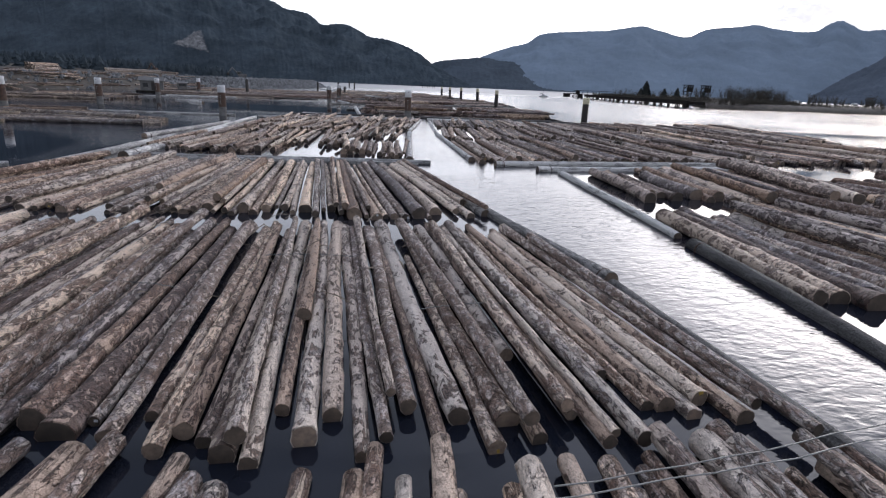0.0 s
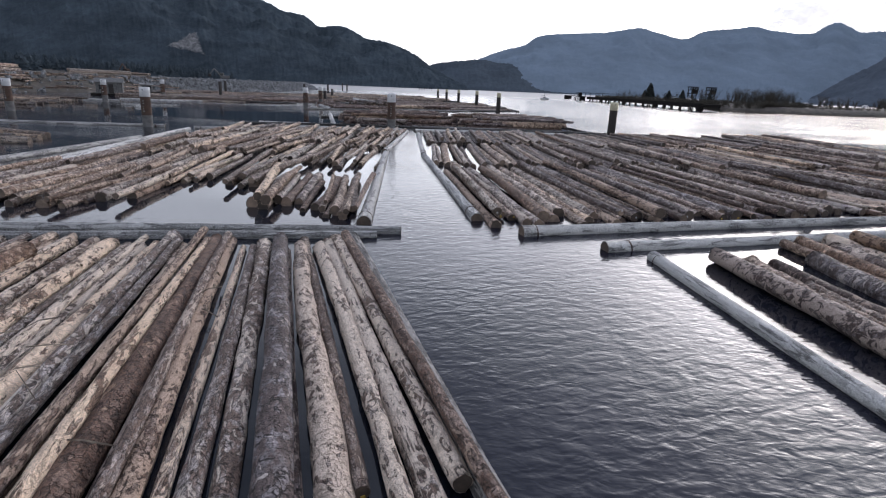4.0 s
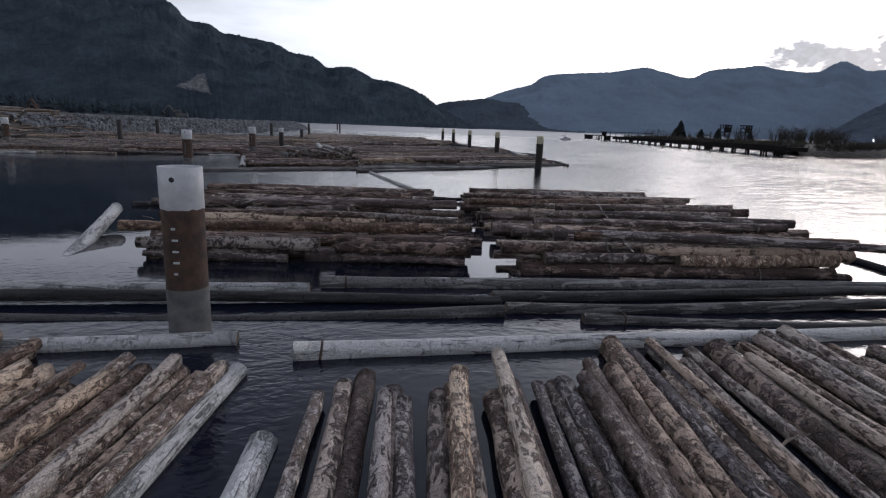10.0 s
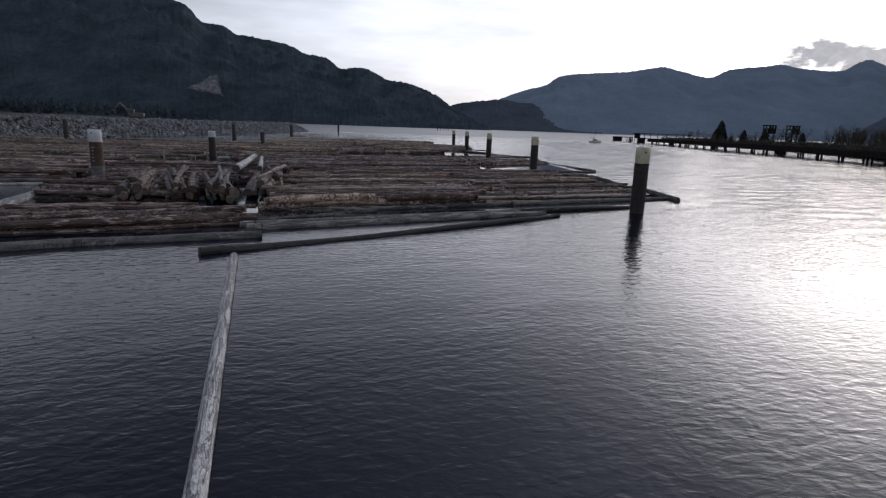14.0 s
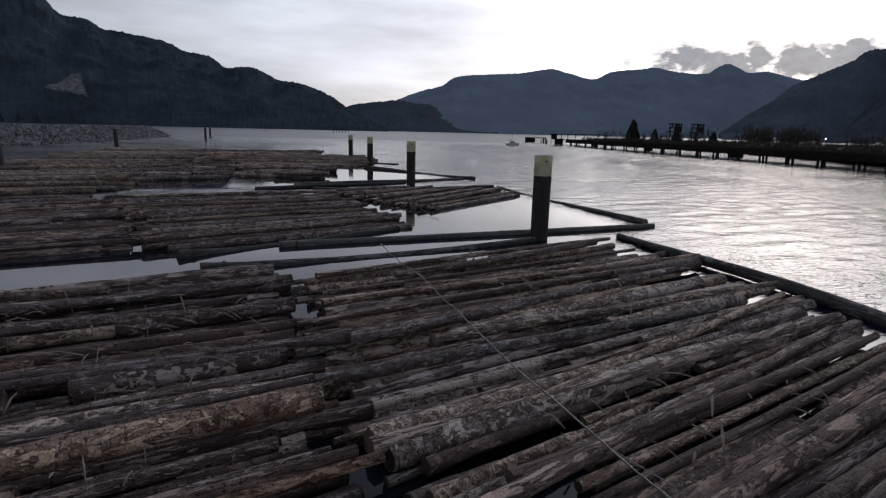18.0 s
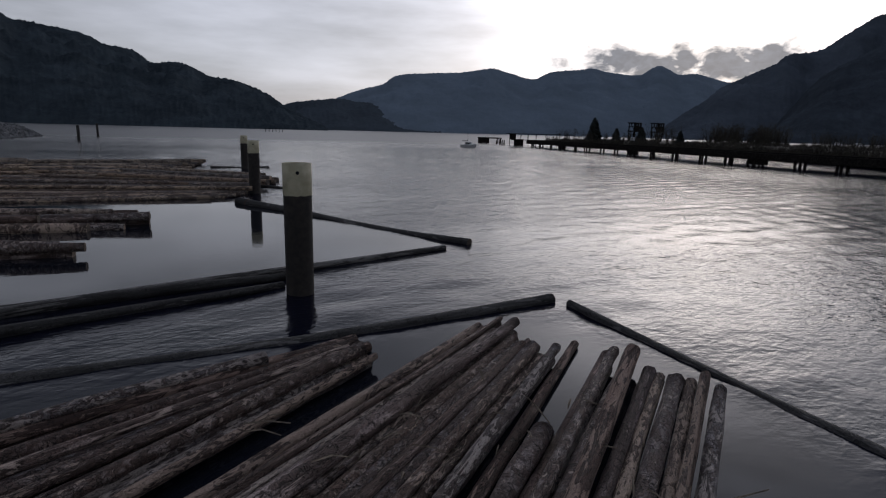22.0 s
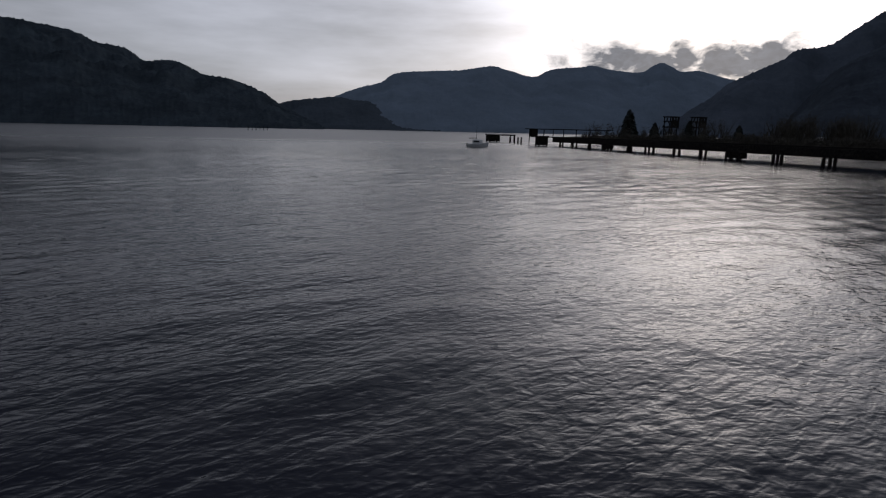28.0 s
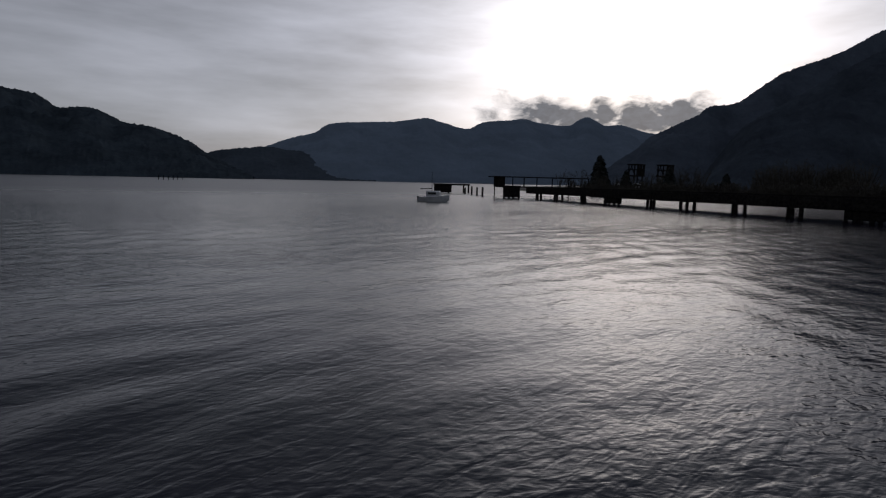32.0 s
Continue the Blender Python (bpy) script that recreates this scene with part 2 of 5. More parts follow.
def cut_material(name, joined=False):
    m, N, b = material(name)
    c = coords(N)
    rnd = N.t.nodes.new("ShaderNodeNewGeometry").outputs["Random Per Island"] if joined else N.t.nodes.new("ShaderNodeObjectInfo").outputs["Random"]
    sep = N.t.nodes.new("ShaderNodeSeparateXYZ")
    N.link(c, sep.inputs[0])
    r = N.math("SQRT", N.math("ADD", N.math("POWER", sep.outputs[1], 2.0), N.math("POWER", sep.outputs[2], 2.0)))
    rings = N.math("SINE", N.math("MULTIPLY", N.math("ADD", r, N.math("MULTIPLY", N.noise(c, 6.0), 0.05)), 330.0))
    col = N.mix(N.math("MULTIPLY", N.math("ADD", rings, 1.0), 0.25), (0.26, 0.188, 0.138), (0.155, 0.110, 0.082))
    dirt = N.ramp(N.noise(c, 5.0, 5.0, 0.6, N.math("MULTIPLY", rnd, 50.0)), [(0.35, 0.0), (0.68, 1.0)])
    col = N.mix(N.math("MULTIPLY", dirt, 0.8), col, (0.055, 0.042, 0.034))
    tone = N.ramp(rnd, [(0.0, 0.22), (0.5, 0.5), (0.8, 0.8), (1.0, 1.3)])
    N.link(N.mix(1.0, col, tone, "MULTIPLY"), b.inputs["Base Color"])
    b.inputs["Roughness"].default_value = 0.7
    return m


def plain_material(name, a, c2, scale, rough=0.8, metal=0.0, relief=0.3, dist=0.02, detail=6.0, ramp=(0.35, 0.68)):
    m, N, b = material(name)
    c = coords(N)
    n1 = N.noise(c, scale, detail, 0.6)
    n2 = N.noise(c, scale * 0.17, 4.0, 0.55)
    col = N.mix(N.ramp(n1, [(ramp[0], 0.0), (ramp[1], 1.0)]), a, c2)
    col = N.mix(1.0, col, N.ramp(n2, [(0.3, 0.78), (0.7, 1.18)]), "MULTIPLY")
    N.link(col, b.inputs["Base Color"])
    b.inputs["Roughness"].default_value, b.inputs["Metallic"].default_value = rough, metal
    if rough >= 1.0:
        b.inputs["Specular IOR Level"].default_value = 0.05
    if relief:
        bump(N, b, n1, relief, dist)
    return m


BARK = bark_material("log_bark")
BARK_RED = bark_material("reddish_bark", dark=(0.036, 0.024, 0.019), mid=(0.17, 0.116, 0.088), pale=(0.52, 0.42, 0.32), strip=0.56, grey=(0.26, 0.208, 0.176))
BARK_DARK = bark_material("wet_dark_bark", dark=(0.018, 0.015, 0.013), mid=(0.112, 0.082, 0.073), pale=(0.46, 0.40, 0.355), strip=0.555, grey=(0.215, 0.193, 0.190), bands=0.35)
BARK_OLD = bark_material("weathered_grey_log", dark=(0.020, 0.016, 0.014), mid=(0.112, 0.080, 0.072), pale=(0.47, 0.395, 0.355), strip=0.585, grey=(0.245, 0.203, 0.192), grain=0.13, bands=0.8)
BARK_FAR = bark_material("far_log_bark", joined=True, grain=0.5, dark=(0.030, 0.024, 0.020), mid=(0.14, 0.112, 0.096), pale=(0.42, 0.35, 0.28), strip=0.55, grey=(0.23, 0.21, 0.20))
CUT = cut_material("sawn_log_end")
CUT_FAR = cut_material("far_sawn_end", joined=True)
BOOM = bark_material("weathered_boom_wood", plates=0.25, dark=(0.13, 0.125, 0.12), mid=(0.36, 0.352, 0.342), pale=(0.66, 0.645, 0.62), strip=0.49, grey=(0.50, 0.492, 0.48), grain=0.12, hue=False)
BOOM_WORN = bark_material("worn_boom_wood", plates=0.25, dark=(0.05, 0.047, 0.045), mid=(0.15, 0.143, 0.138), pale=(0.34, 0.325, 0.31), strip=0.55, grey=(0.23, 0.222, 0.215), grain=0.13, hue=False)
BOOM_DARK = bark_material("dark_boom_wood", plates=0.25, dark=(0.016, 0.015, 0.015), mid=(0.047, 0.045, 0.044), pale=(0.21, 0.20, 0.192), strip=0.59, grey=(0.096, 0.092, 0.090), grain=0.15, hue=False)
WIRE = plain_material("galvanised_wire", (0.12, 0.12, 0.12), (0.22, 0.22, 0.21), 30, 0.5, 0.6, 0)
STEEL_DARK = plain_material("tarred_steel", (0.009, 0.008, 0.0075), (0.032, 0.025, 0.021), 5.0, 0.75)
STEEL_RUST = plain_material("rusted_steel", (0.030, 0.017, 0.012), (0.085, 0.046, 0.03), 4.0, 0.8)
STEEL_GREY = plain_material("salt_bleached_steel", (0.07, 0.07, 0.07), (0.14, 0.137, 0.133), 3.0, 0.8)
PAINT_WHITE = plain_material("weathered_white_paint", (0.38, 0.39, 0.40), (0.53, 0.53, 0.53), 3.0, 0.6)
PAINT_CREAM = plain_material("yellowed_cream_paint", (0.36, 0.33, 0.22), (0.50, 0.46, 0.33), 3.0, 0.6)
ROCK = plain_material("riprap_rock", (0.075, 0.078, 0.082), (0.20, 0.205, 0.21), 0.8, 0.9, 0, 0.5, 0.1)
EARTH = plain_material("shore_earth", (0.030, 0.026, 0.021), (0.085, 0.072, 0.057), 0.5, 0.95, 0, 0.6, 0.3)
TIMBER = plain_material("dark_dock_timber", (0.010, 0.009, 0.009), (0.028, 0.025, 0.023), 2.5, 1.0)
LEAF = plain_material("dark_conifer_needles", (0.006, 0.010, 0.009), (0.016, 0.022, 0.017), 1.2, 0.95, 0, 0)
SHRUB = plain_material("bare_shrub_twigs", (0.030, 0.026, 0.020), (0.062, 0.054, 0.040), 0.9, 0.95, 0, 0)
TRUNK = plain_material("tree_trunk_bark", (0.03, 0.024, 0.02), (0.07, 0.056, 0.045), 4.0, 0.9)
HULL = plain_material("white_boat_hull", (0.50, 0.51, 0.52), (0.62, 0.62, 0.62), 1.0, 0.4, 0, 0)
GLASS_DARK = plain_material("dark_window_glass", (0.01, 0.012, 0.015), (0.02, 0.022, 0.026), 1.0, 0.1, 0, 0)
SHED = plain_material("pale_shed_cladding", (0.33, 0.34, 0.35), (0.45, 0.45, 0.45), 1.5, 0.6)
YELLOW = plain_material("machine_yellow_paint", (0.30, 0.19, 0.03), (0.40, 0.27, 0.05), 1.5, 0.5)


def forest_material(name, a, c2, scale, cliff=None, patchy=0.5):
    m, N, b = material(name)
    c = coords(N)
    big = N.noise(c, scale * 0.12, 5.0, 0.6)
    fine = N.noise(N.scaled(c, (1, 1, 0.35)), scale, 6.0, 0.7)
    col = N.mix(N.ramp(fine, [(0.28, 0.0), (0.76, 1.0)]), a, c2)
    col = N.mix(1.0, col, N.ramp(big, [(0.30, 1 - patchy), (0.7, 1 + patchy)]), "MULTIPLY")
    if cliff:
        # a bare granite face with ragged edges
        off = N.vmath("SUBTRACT", c, cliff)
        sides = [N.math("SUBTRACT", N.vmath("DOT_PRODUCT", off, way), reach) for way, reach in (((0.64, 0.0, 0.77), 20.0), ((-0.18, 0.0, -0.98), 21.0), ((-0.94, 0.0, 0.34), 40.0))]
        d = N.math("DIVIDE", N.math("MAXIMUM", N.math("MAXIMUM", sides[0], sides[1]), sides[2]), 22.0)
        d = N.math("ADD", d, N.math("MULTIPLY", N.math("SUBTRACT", N.noise(N.scaled(c, (1, 1, 0.5)), 0.045, 6.0, 0.65), 0.5), 1.2))
        face = N.math("MULTIPLY", N.math("SUBTRACT", 0.12, d), 3.5, True)
        rock = N.mix(N.ramp(N.noise(N.scaled(c, (1, 1, 0.3)), 0.06, 6.0, 0.7), [(0.35, 0.0), (0.65, 1.0)]), (0.07, 0.071, 0.073), (0.215, 0.212, 0.21))
        col = N.mix(face, col, rock)
    N.link(col, b.inputs["Base Color"])
    b.inputs["Roughness"].default_value = 1.0
    b.inputs["Specular IOR Level"].default_value = 0.0
    bump(N, b, fine, 0.6, 6.0)
    return m


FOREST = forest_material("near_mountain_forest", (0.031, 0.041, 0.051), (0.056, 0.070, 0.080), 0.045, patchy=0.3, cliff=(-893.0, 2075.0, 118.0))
# the near slope's shade is put into this copy's colour
FOREST_DARK = forest_material("shaded_slope_forest", (0.038, 0.047, 0.059), (0.060, 0.072, 0.087), 0.045, patchy=0.3)
# air haze is painted into these paler, bluer forest colours
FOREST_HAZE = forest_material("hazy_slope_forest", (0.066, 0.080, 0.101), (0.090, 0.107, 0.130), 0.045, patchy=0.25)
FOREST_MID = forest_material("hazy_hill_forest", (0.052, 0.064, 0.078), (0.072, 0.088, 0.104), 0.035, patchy=0.2)
FOREST_FAR = forest_material("hazy_range_forest", (0.138, 0.176, 0.220), (0.166, 0.206, 0.252), 0.03, patchy=0.15)


def water_material():
    """Sea water: wind ripples where the mesh attribute "open" is high, glassy between the logs."""
    m, N, b = material("sea_water")
    c = coords(N)
    b.inputs["IOR"].default_value = 1.333
    at = N.t.nodes.new("ShaderNodeAttribute")
    at.attribute_name = "open"
    wind = N.math("ADD", at.outputs["Fac"], 0.0, True)
    # still water among the logs is coloured lighter to stand in for reflected sky
    N.link(N.mix(N.math("MULTIPLY", wind, 1.6, True), (0.008, 0.010, 0.016), (0.004, 0.005, 0.013)), b.inputs["Base Color"])
    sep = N.t.nodes.new("ShaderNodeSeparateXYZ")
    N.link(c, sep.inputs[0])
    # far water is rougher with lower bumps, set so it brightens in the camera's view
    outer = N.math("DIVIDE", N.math("SUBTRACT", sep.outputs[1], 310.0), 150.0, True)
    rough = N.math("ADD", 0.025, N.math("MULTIPLY", N.math("POWER", wind, 0.6), 0.10))
    N.link(N.math("ADD", rough, N.math("MULTIPLY", outer, 0.20)), b.inputs["Roughness"])

    def crests(turn, long, per_metre, detail, dist):
        return N.noise(N.scaled(N.scaled(c, (1, 1, 1), rot=(0, 0, turn)), (long, 1.0, 1.0)), per_metre, detail, 0.5, dist=dist)

    ripple = crests(-0.42, 0.50, 4.0, 2.0, 0.45)
    cross = crests(0.20, 0.50, 6.5, 2.0, 0.35)
    swell = crests(-0.38, 0.50, 1.7, 2.0, 0.4)
    gust = N.ramp(N.noise(N.scaled(c, (0.5, 1.0, 1.0)), 0.06, 3.0, 0.5), [(0.40, 0.50), (0.58, 1.12)])
    hgt = N.math("ADD", N.math("MULTIPLY", ripple, 0.031), N.math("MULTIPLY", cross, 0.014))
    hgt = N.math("ADD", hgt, N.math("MULTIPLY", swell, N.math("MULTIPLY", N.math("POWER", wind, 2.0), 0.034)))
    hgt = N.math("MULTIPLY", N.math("MULTIPLY", hgt, gust), N.math("ADD", 0.07, N.math("MULTIPLY", wind, 0.93)))
    hgt = N.math("MULTIPLY", hgt, N.math("SUBTRACT", 1.0, N.math("MULTIPLY", outer, 0.45)))
    bump(N, b, hgt, 1.0, 1.0)
    return m


WATER = water_material()


# ---- building helpers ----
def part(name, bm, mats, parent=None, label=""):
    me = bpy.data.meshes.new(name)
    bm.to_mesh(me)
    bm.free()
    for mt in mats if isinstance(mats, (list, tuple)) else [mats]:
        me.materials.append(mt)
    ob = new(name, me)
    if parent is not None:
        ob.parent = parent
    if label:
        ob["label"] = label
    return ob


def thing(name, label, category, group="", kind="", at=(0, 0, 0), turn=0.0):
    ob = new(name)
    ob.matrix_basis = pose(*at, 0, 0, turn)
    return tagged(ob, label, category, group, kind)


def pydata(name, verts, faces, mats, smooth=True, slots=None):
    me = bpy.data.meshes.new(name)
    me.from_pydata(verts, [], faces)
    for mt in mats:
        me.materials.append(mt)
    if smooth:
        me.polygons.foreach_set("use_smooth", [True] * len(me.polygons))
    if slots is not None:
        me.polygons.foreach_set("material_index", slots)
    me.update()
    return me


def box(bm, x0, x1, y0, y1, z0, z1, bevel=0.0):
    r = bmesh.ops.create_cube(bm, size=1.0)
    for v in r["verts"]:
        v.co = Vector((x0 + (v.co.x + 0.5) * (x1 - x0), y0 + (v.co.y + 0.5) * (y1 - y0), z0 + (v.co.z + 0.5) * (z1 - z0)))
    if bevel:
        es = {e for v in r["verts"] for e in v.link_edges}
        bmesh.ops.bevel(bm, geom=list(es), offset=bevel, segments=1, affect="EDGES")
    return r["verts"]


def rod(bm, a, b, r0, r1=None, sides=8):
    """A tapered round bar from a to b."""
    a, b = Vector(a), Vector(b)
    r1 = r0 if r1 is None else r1
    d = b - a
    r = bmesh.ops.create_cone(bm, cap_ends=True, segments=sides, radius1=r0, radius2=r1, depth=d.length,
                              matrix=Matrix.Translation((a + b) / 2) @ d.to_track_quat("Z", "Y").to_matrix().to_4x4())
    return r["verts"]


def tube(bm, points, r, sides=6):
    """One bent wire of even thickness through the points."""
    pts = [Vector(p) for p in points]
    rings = []
    for i, p in enumerate(pts):
        d = (pts[min(i + 1, len(pts) - 1)] - pts[max(i - 1, 0)]).normalized()
        u = d.cross(Vector((0.31, 0.11, 0.94))).normalized()
        v = d.cross(u)
        rings.append([bm.verts.new(p + (u * math.cos(a) + v * math.sin(a)) * r) for a in (2 * math.pi * k / sides for k in range(sides))])
    for a, c in zip(rings, rings[1:]):
        for k in range(sides):
            bm.faces.new((a[k], a[(k + 1) % sides], c[(k + 1) % sides], c[k]))
    bm.faces.new(rings[0][::-1])
    bm.faces.new(rings[-1])


# ---- logs ----
def log_arrays(rng, length, r0, r1, sides, rings, rough, curve):
    """Vertices, faces and slots of one log along +x, with knots, butt swell and uneven bark."""
    verts, faces, slots = [], [], []
    seed = Vector((rng.uniform(0, 99), rng.uniform(0, 99), rng.uniform(0, 99)))
    for i in range(rings):
        u = i / (rings - 1)
        r = r0 + (r1 - r0) * u + r0 * 0.10 * max(0.0, 1 - u * 9)
        cy, cz = curve * math.sin(u * math.pi), 0.4 * curve * math.sin(u * 2.1 * math.pi)
        for j in range(sides):
            a = 2 * math.pi * j / sides
            k = 1 + rough * noise.noise(Vector((u * length * 0.9, math.cos(a) * 1.3, math.sin(a) * 1.3)) + seed)
            k += 0.75 * rough * noise.noise(Vector((u * length * 2.7, math.cos(a) * 2.6, math.sin(a) * 2.6)) + seed)
            verts.append((u * length, cy + r * k * math.cos(a), cz + r * k * math.sin(a)))
    for i in range(rings - 1):
        for j in range(sides):
            p, q = i * sides + j, i * sides + (j + 1) % sides
            faces.append((p, p + sides, q + sides, q))
            slots.append(0)
    # sawn ends: a slightly domed disc inside a thin rim of bark
    for ring, sgn in ((0, -1), (rings - 1, 1)):
        o = ring * sides
        inner = len(verts)
        for j in range(sides):
            x, y, z = verts[o + j]
            mx = sum(verts[o + n][1] for n in range(sides)) / sides
            mz = sum(verts[o + n][2] for n in range(sides)) / sides
            verts.append((x + sgn * 0.006, mx + (y - mx) * 0.93, mz + (z - mz) * 0.93))
        for j in range(sides):
            n = (j + 1) % sides
            f = (o + j, o + n, inner + n, inner + j)
            faces.append(f if sgn > 0 else f[::-1])
            slots.append(0)
        f = tuple(inner + j for j in range(sides))
        faces.append(f if sgn > 0 else f[::-1])
        slots.append(1)
    return verts, faces, slots


LOG_LENGTH, LOG_RADIUS = 12.0, 0.20


def log_pool(name, count, seed, bark, rough=0.17, sides=14, rings=26, taper=0.78, bend=0.09):
    rng = random.Random(seed)
    pool = []
    for _ in range(count):
        v, f, s = log_arrays(rng, LOG_LENGTH, LOG_RADIUS, LOG_RADIUS * rng.uniform(taper - 0.1, taper + 0.12), sides, rings, rough, rng.uniform(-bend, bend))
        me = pydata(name, v, f, [bark, CUT], True, s)
        for p in me.polygons:
            if s[p.index] == 1:
                p.use_smooth = False
        pool.append(me)
    return pool


POOL = log_pool("log", 16, 3, BARK, 0.2, 14, 32)
POOL_RED = log_pool("log", 5, 4, BARK_RED)
POOL_DARK = log_pool("log", 12, 5, BARK_DARK, 0.17, 13, 22)
POOL_OLD = log_pool("log", 14, 9, BARK_OLD, 0.13, 13, 21, 0.8, 0.12)
POOL_BOOM = log_pool("boom_log", 8, 6, BOOM, 0.07, 16, 20, 0.8, 0.05)
POOL_BOOM_WORN = log_pool("boom_log", 4, 16, BOOM_WORN, 0.08, 16, 20, 0.88, 0.04)
POOL_BOOM_DARK = log_pool("boom_log", 6, 7, BOOM_DARK, 0.09, 16, 20, 0.75, 0.2)


def lay(ob, a, b, radius, spin):
    """Set a log mesh, made along x, from a to b."""
    a, b = Vector(a), Vector(b)
    d = b - a
    m = Matrix.Translation(a) @ d.to_track_quat("X", "Z").to_matrix().to_4x4() @ Matrix.Rotation(spin, 4, "X")
    ob.matrix_basis = m @ Matrix.Diagonal((d.length / LOG_LENGTH, radius / LOG_RADIUS, radius / LOG_RADIUS, 1))
    return ob


def mix2(p, q, s):
    return p[0] + (q[0] - p[0]) * s, p[1] + (q[1] - p[1]) * s


TAGS = []
for tone in (PAINT_WHITE, YELLOW):
    bm = bmesh.new()
    box(bm, -0.006, 0.006, -0.045, 0.045, -0.032, 0.032, 0.002)
    tag_mesh = bpy.data.meshes.new("log_tag")
    bm.to_mesh(tag_mesh)
    bm.free()
    tag_mesh.materials.append(tone)
    TAGS.append(tag_mesh)


class Raft:
    """A field of floating logs; every log is a part of its raft."""

    def __init__(self, label, seed, joined=False, pools=None):
        self.rng, self.label, self.joined = random.Random(seed), label, joined
        self.pools = pools or ((POOL, 0.66), (POOL_RED, 0.06), (POOL_DARK, 0.28))
        self.logs, self.wires, self.tags = [], [], 0.0

    def pick(self):
        x, acc = self.rng.random(), 0.0
        for pool, share in self.pools:
            acc += share
            if x <= acc:
                return self.rng.choice(pool)
        return self.rng.choice(self.pools[0][0])

    def row(self, p0, p1, q0, q1, d=0.36, ragged=0.7, upper=0.12, spread=0.2, gap=0.04, missing=0.0, z=0.12, short=0.12, skew=0.4):
        """Logs side by side: their near ends from p0 to p1, their far ends from q0 to q1. upper: share of logs that lie on two others."""
        r = self.rng
        wide = 0.5 * (math.dist(p0, p1) + math.dist(q0, q1))
        s = 0.0
        while s < 1.0:
            dia = max(0.2, r.gauss(d, d * spread))
            c = s + 0.5 * dia / wide
            s += (dia * 0.95 + r.uniform(0, gap)) / wide
            if r.random() < missing:
                continue
            self.put(p0, p1, q0, q1, c, dia, z + r.uniform(-0.09, 0.07), ragged, short, skew)
            if r.random() < upper:
                self.put(p0, p1, q0, q1, c + 0.5 * dia / wide, dia * r.uniform(0.75, 1.0), z + dia * r.uniform(0.72, 0.85), ragged * 1.2, short, skew * 2.5)

    def put(self, p0, p1, q0, q1, c, dia, z, ragged, short, skew=0.4):
        r = self.rng
        a, b = mix2(p0, p1, c), mix2(q0, q1, c + r.uniform(-skew, skew) * dia / max(1.0, math.dist(q0, q1)))
        n = math.dist(a, b)
        ux, uy = (b[0] - a[0]) / n, (b[1] - a[1]) / n
        e0, e1 = r.uniform(-ragged, ragged), r.uniform(-ragged, ragged)
        if r.random() < short:
            if r.random() < 0.5:
                e0 += r.uniform(0.1, 0.35) * n
            else:
                e1 -= r.uniform(0.1, 0.35) * n
        A = (a[0] + ux * e0, a[1] + uy * e0, z)
        B = (b[0] + ux * e1, b[1] + uy * e1, z + r.uniform(-0.07, 0.07))
        if r.random() < 0.5:
            A, B = B, A
        self.logs.append((A, B, dia / 2))

    def bundle(self, a, b, wide, d=0.42, layers=3, slant=0.35, cut=0.0, base=0.03):
        """A bundle of logs from a to b, heaped in layers and tied with wire. cut: share of places taken by two shorter logs end to end."""
        r = self.rng
        n = math.dist(a, b)
        vx, vy = -(b[1] - a[1]) / n, (b[0] - a[0]) / n
        count = int(wide / d)
        for k in range(layers):
            m = count - k * r.choice((1, 1, 2))
            for i in range(m):
                o = (i - (m - 1) / 2) * d + r.uniform(-0.06, 0.06)
                dia = min(0.56, d * r.choice((0.5, 0.62, 0.8, 0.95, 1.1, 1.3, 1.5)))
                z = base + k * d * 0.78 + r.uniform(-0.07, 0.07)
                o2 = o + r.uniform(-slant, slant) * (0.5 if k == 0 else 1.0)
                p, q = (a[0] + vx * o, a[1] + vy * o), (b[0] + vx * o2, b[1] + vy * o2)
                if r.random() < cut:
                    u = r.uniform(0.3, 0.7)
                    half, other = mix2(p, q, u - 0.03), mix2(p, q, u + 0.03)
                    self.put(p, p, half, half, 0.0, dia, z, 0.35, 0.35)
                    self.put(other, other, q, q, 0.0, dia * r.uniform(0.7, 1.2), z, 0.35, 0.35)
                else:
                    self.put(p, p, q, q, 0.0, dia, z, 0.8, 0.60)
        for _ in range(2):
            o, o2 = r.uniform(-0.4, 0.4) * wide, r.uniform(-0.4, 0.4) * wide
            p, q = (a[0] + vx * o, a[1] + vy * o), (b[0] + vx * o2, b[1] + vy * o2)
            self.put(p, p, q, q, 0.0, d * r.uniform(0.6, 0.9), base + layers * d * 0.74, 1.2, 0.7)
        for u in (0.24, 0.74):
            cx, cy = mix2(a, b, u + r.uniform(-0.06, 0.06))
            top, half = base + 0.02 + (layers - 1) * d * 0.78 + d * 0.62, wide / 2 + 0.06
            ring = [(-half, -0.1), (-half, 0.28), (-half * 0.72, top * 0.66), (-half * 0.4, top), (half * 0.4, top), (half * 0.72, top * 0.66), (half, 0.28), (half, -0.1)]
            self.wires.append([(cx + vx * o, cy + vy * o, z) for o, z in ring])

    def make(self, name="log_raft"):
        r = self.rng
        if self.joined:
            V, F, S = [], [], []
            for A, B, rad in self.logs:
                v, f, s = log_arrays(r, math.dist(A, B), rad, rad * r.uniform(0.75, 0.95), 7, 4, 0.06, r.uniform(-0.1, 0.1))
                d = Vector(B) - Vector(A)
                m = Matrix.Translation(A) @ d.to_track_quat("X", "Z").to_matrix().to_4x4()
                o = len(V)
                V += [tuple(m @ Vector(p)) for p in v]
                F += [tuple(o + i for i in q) for q in f]
                S += s
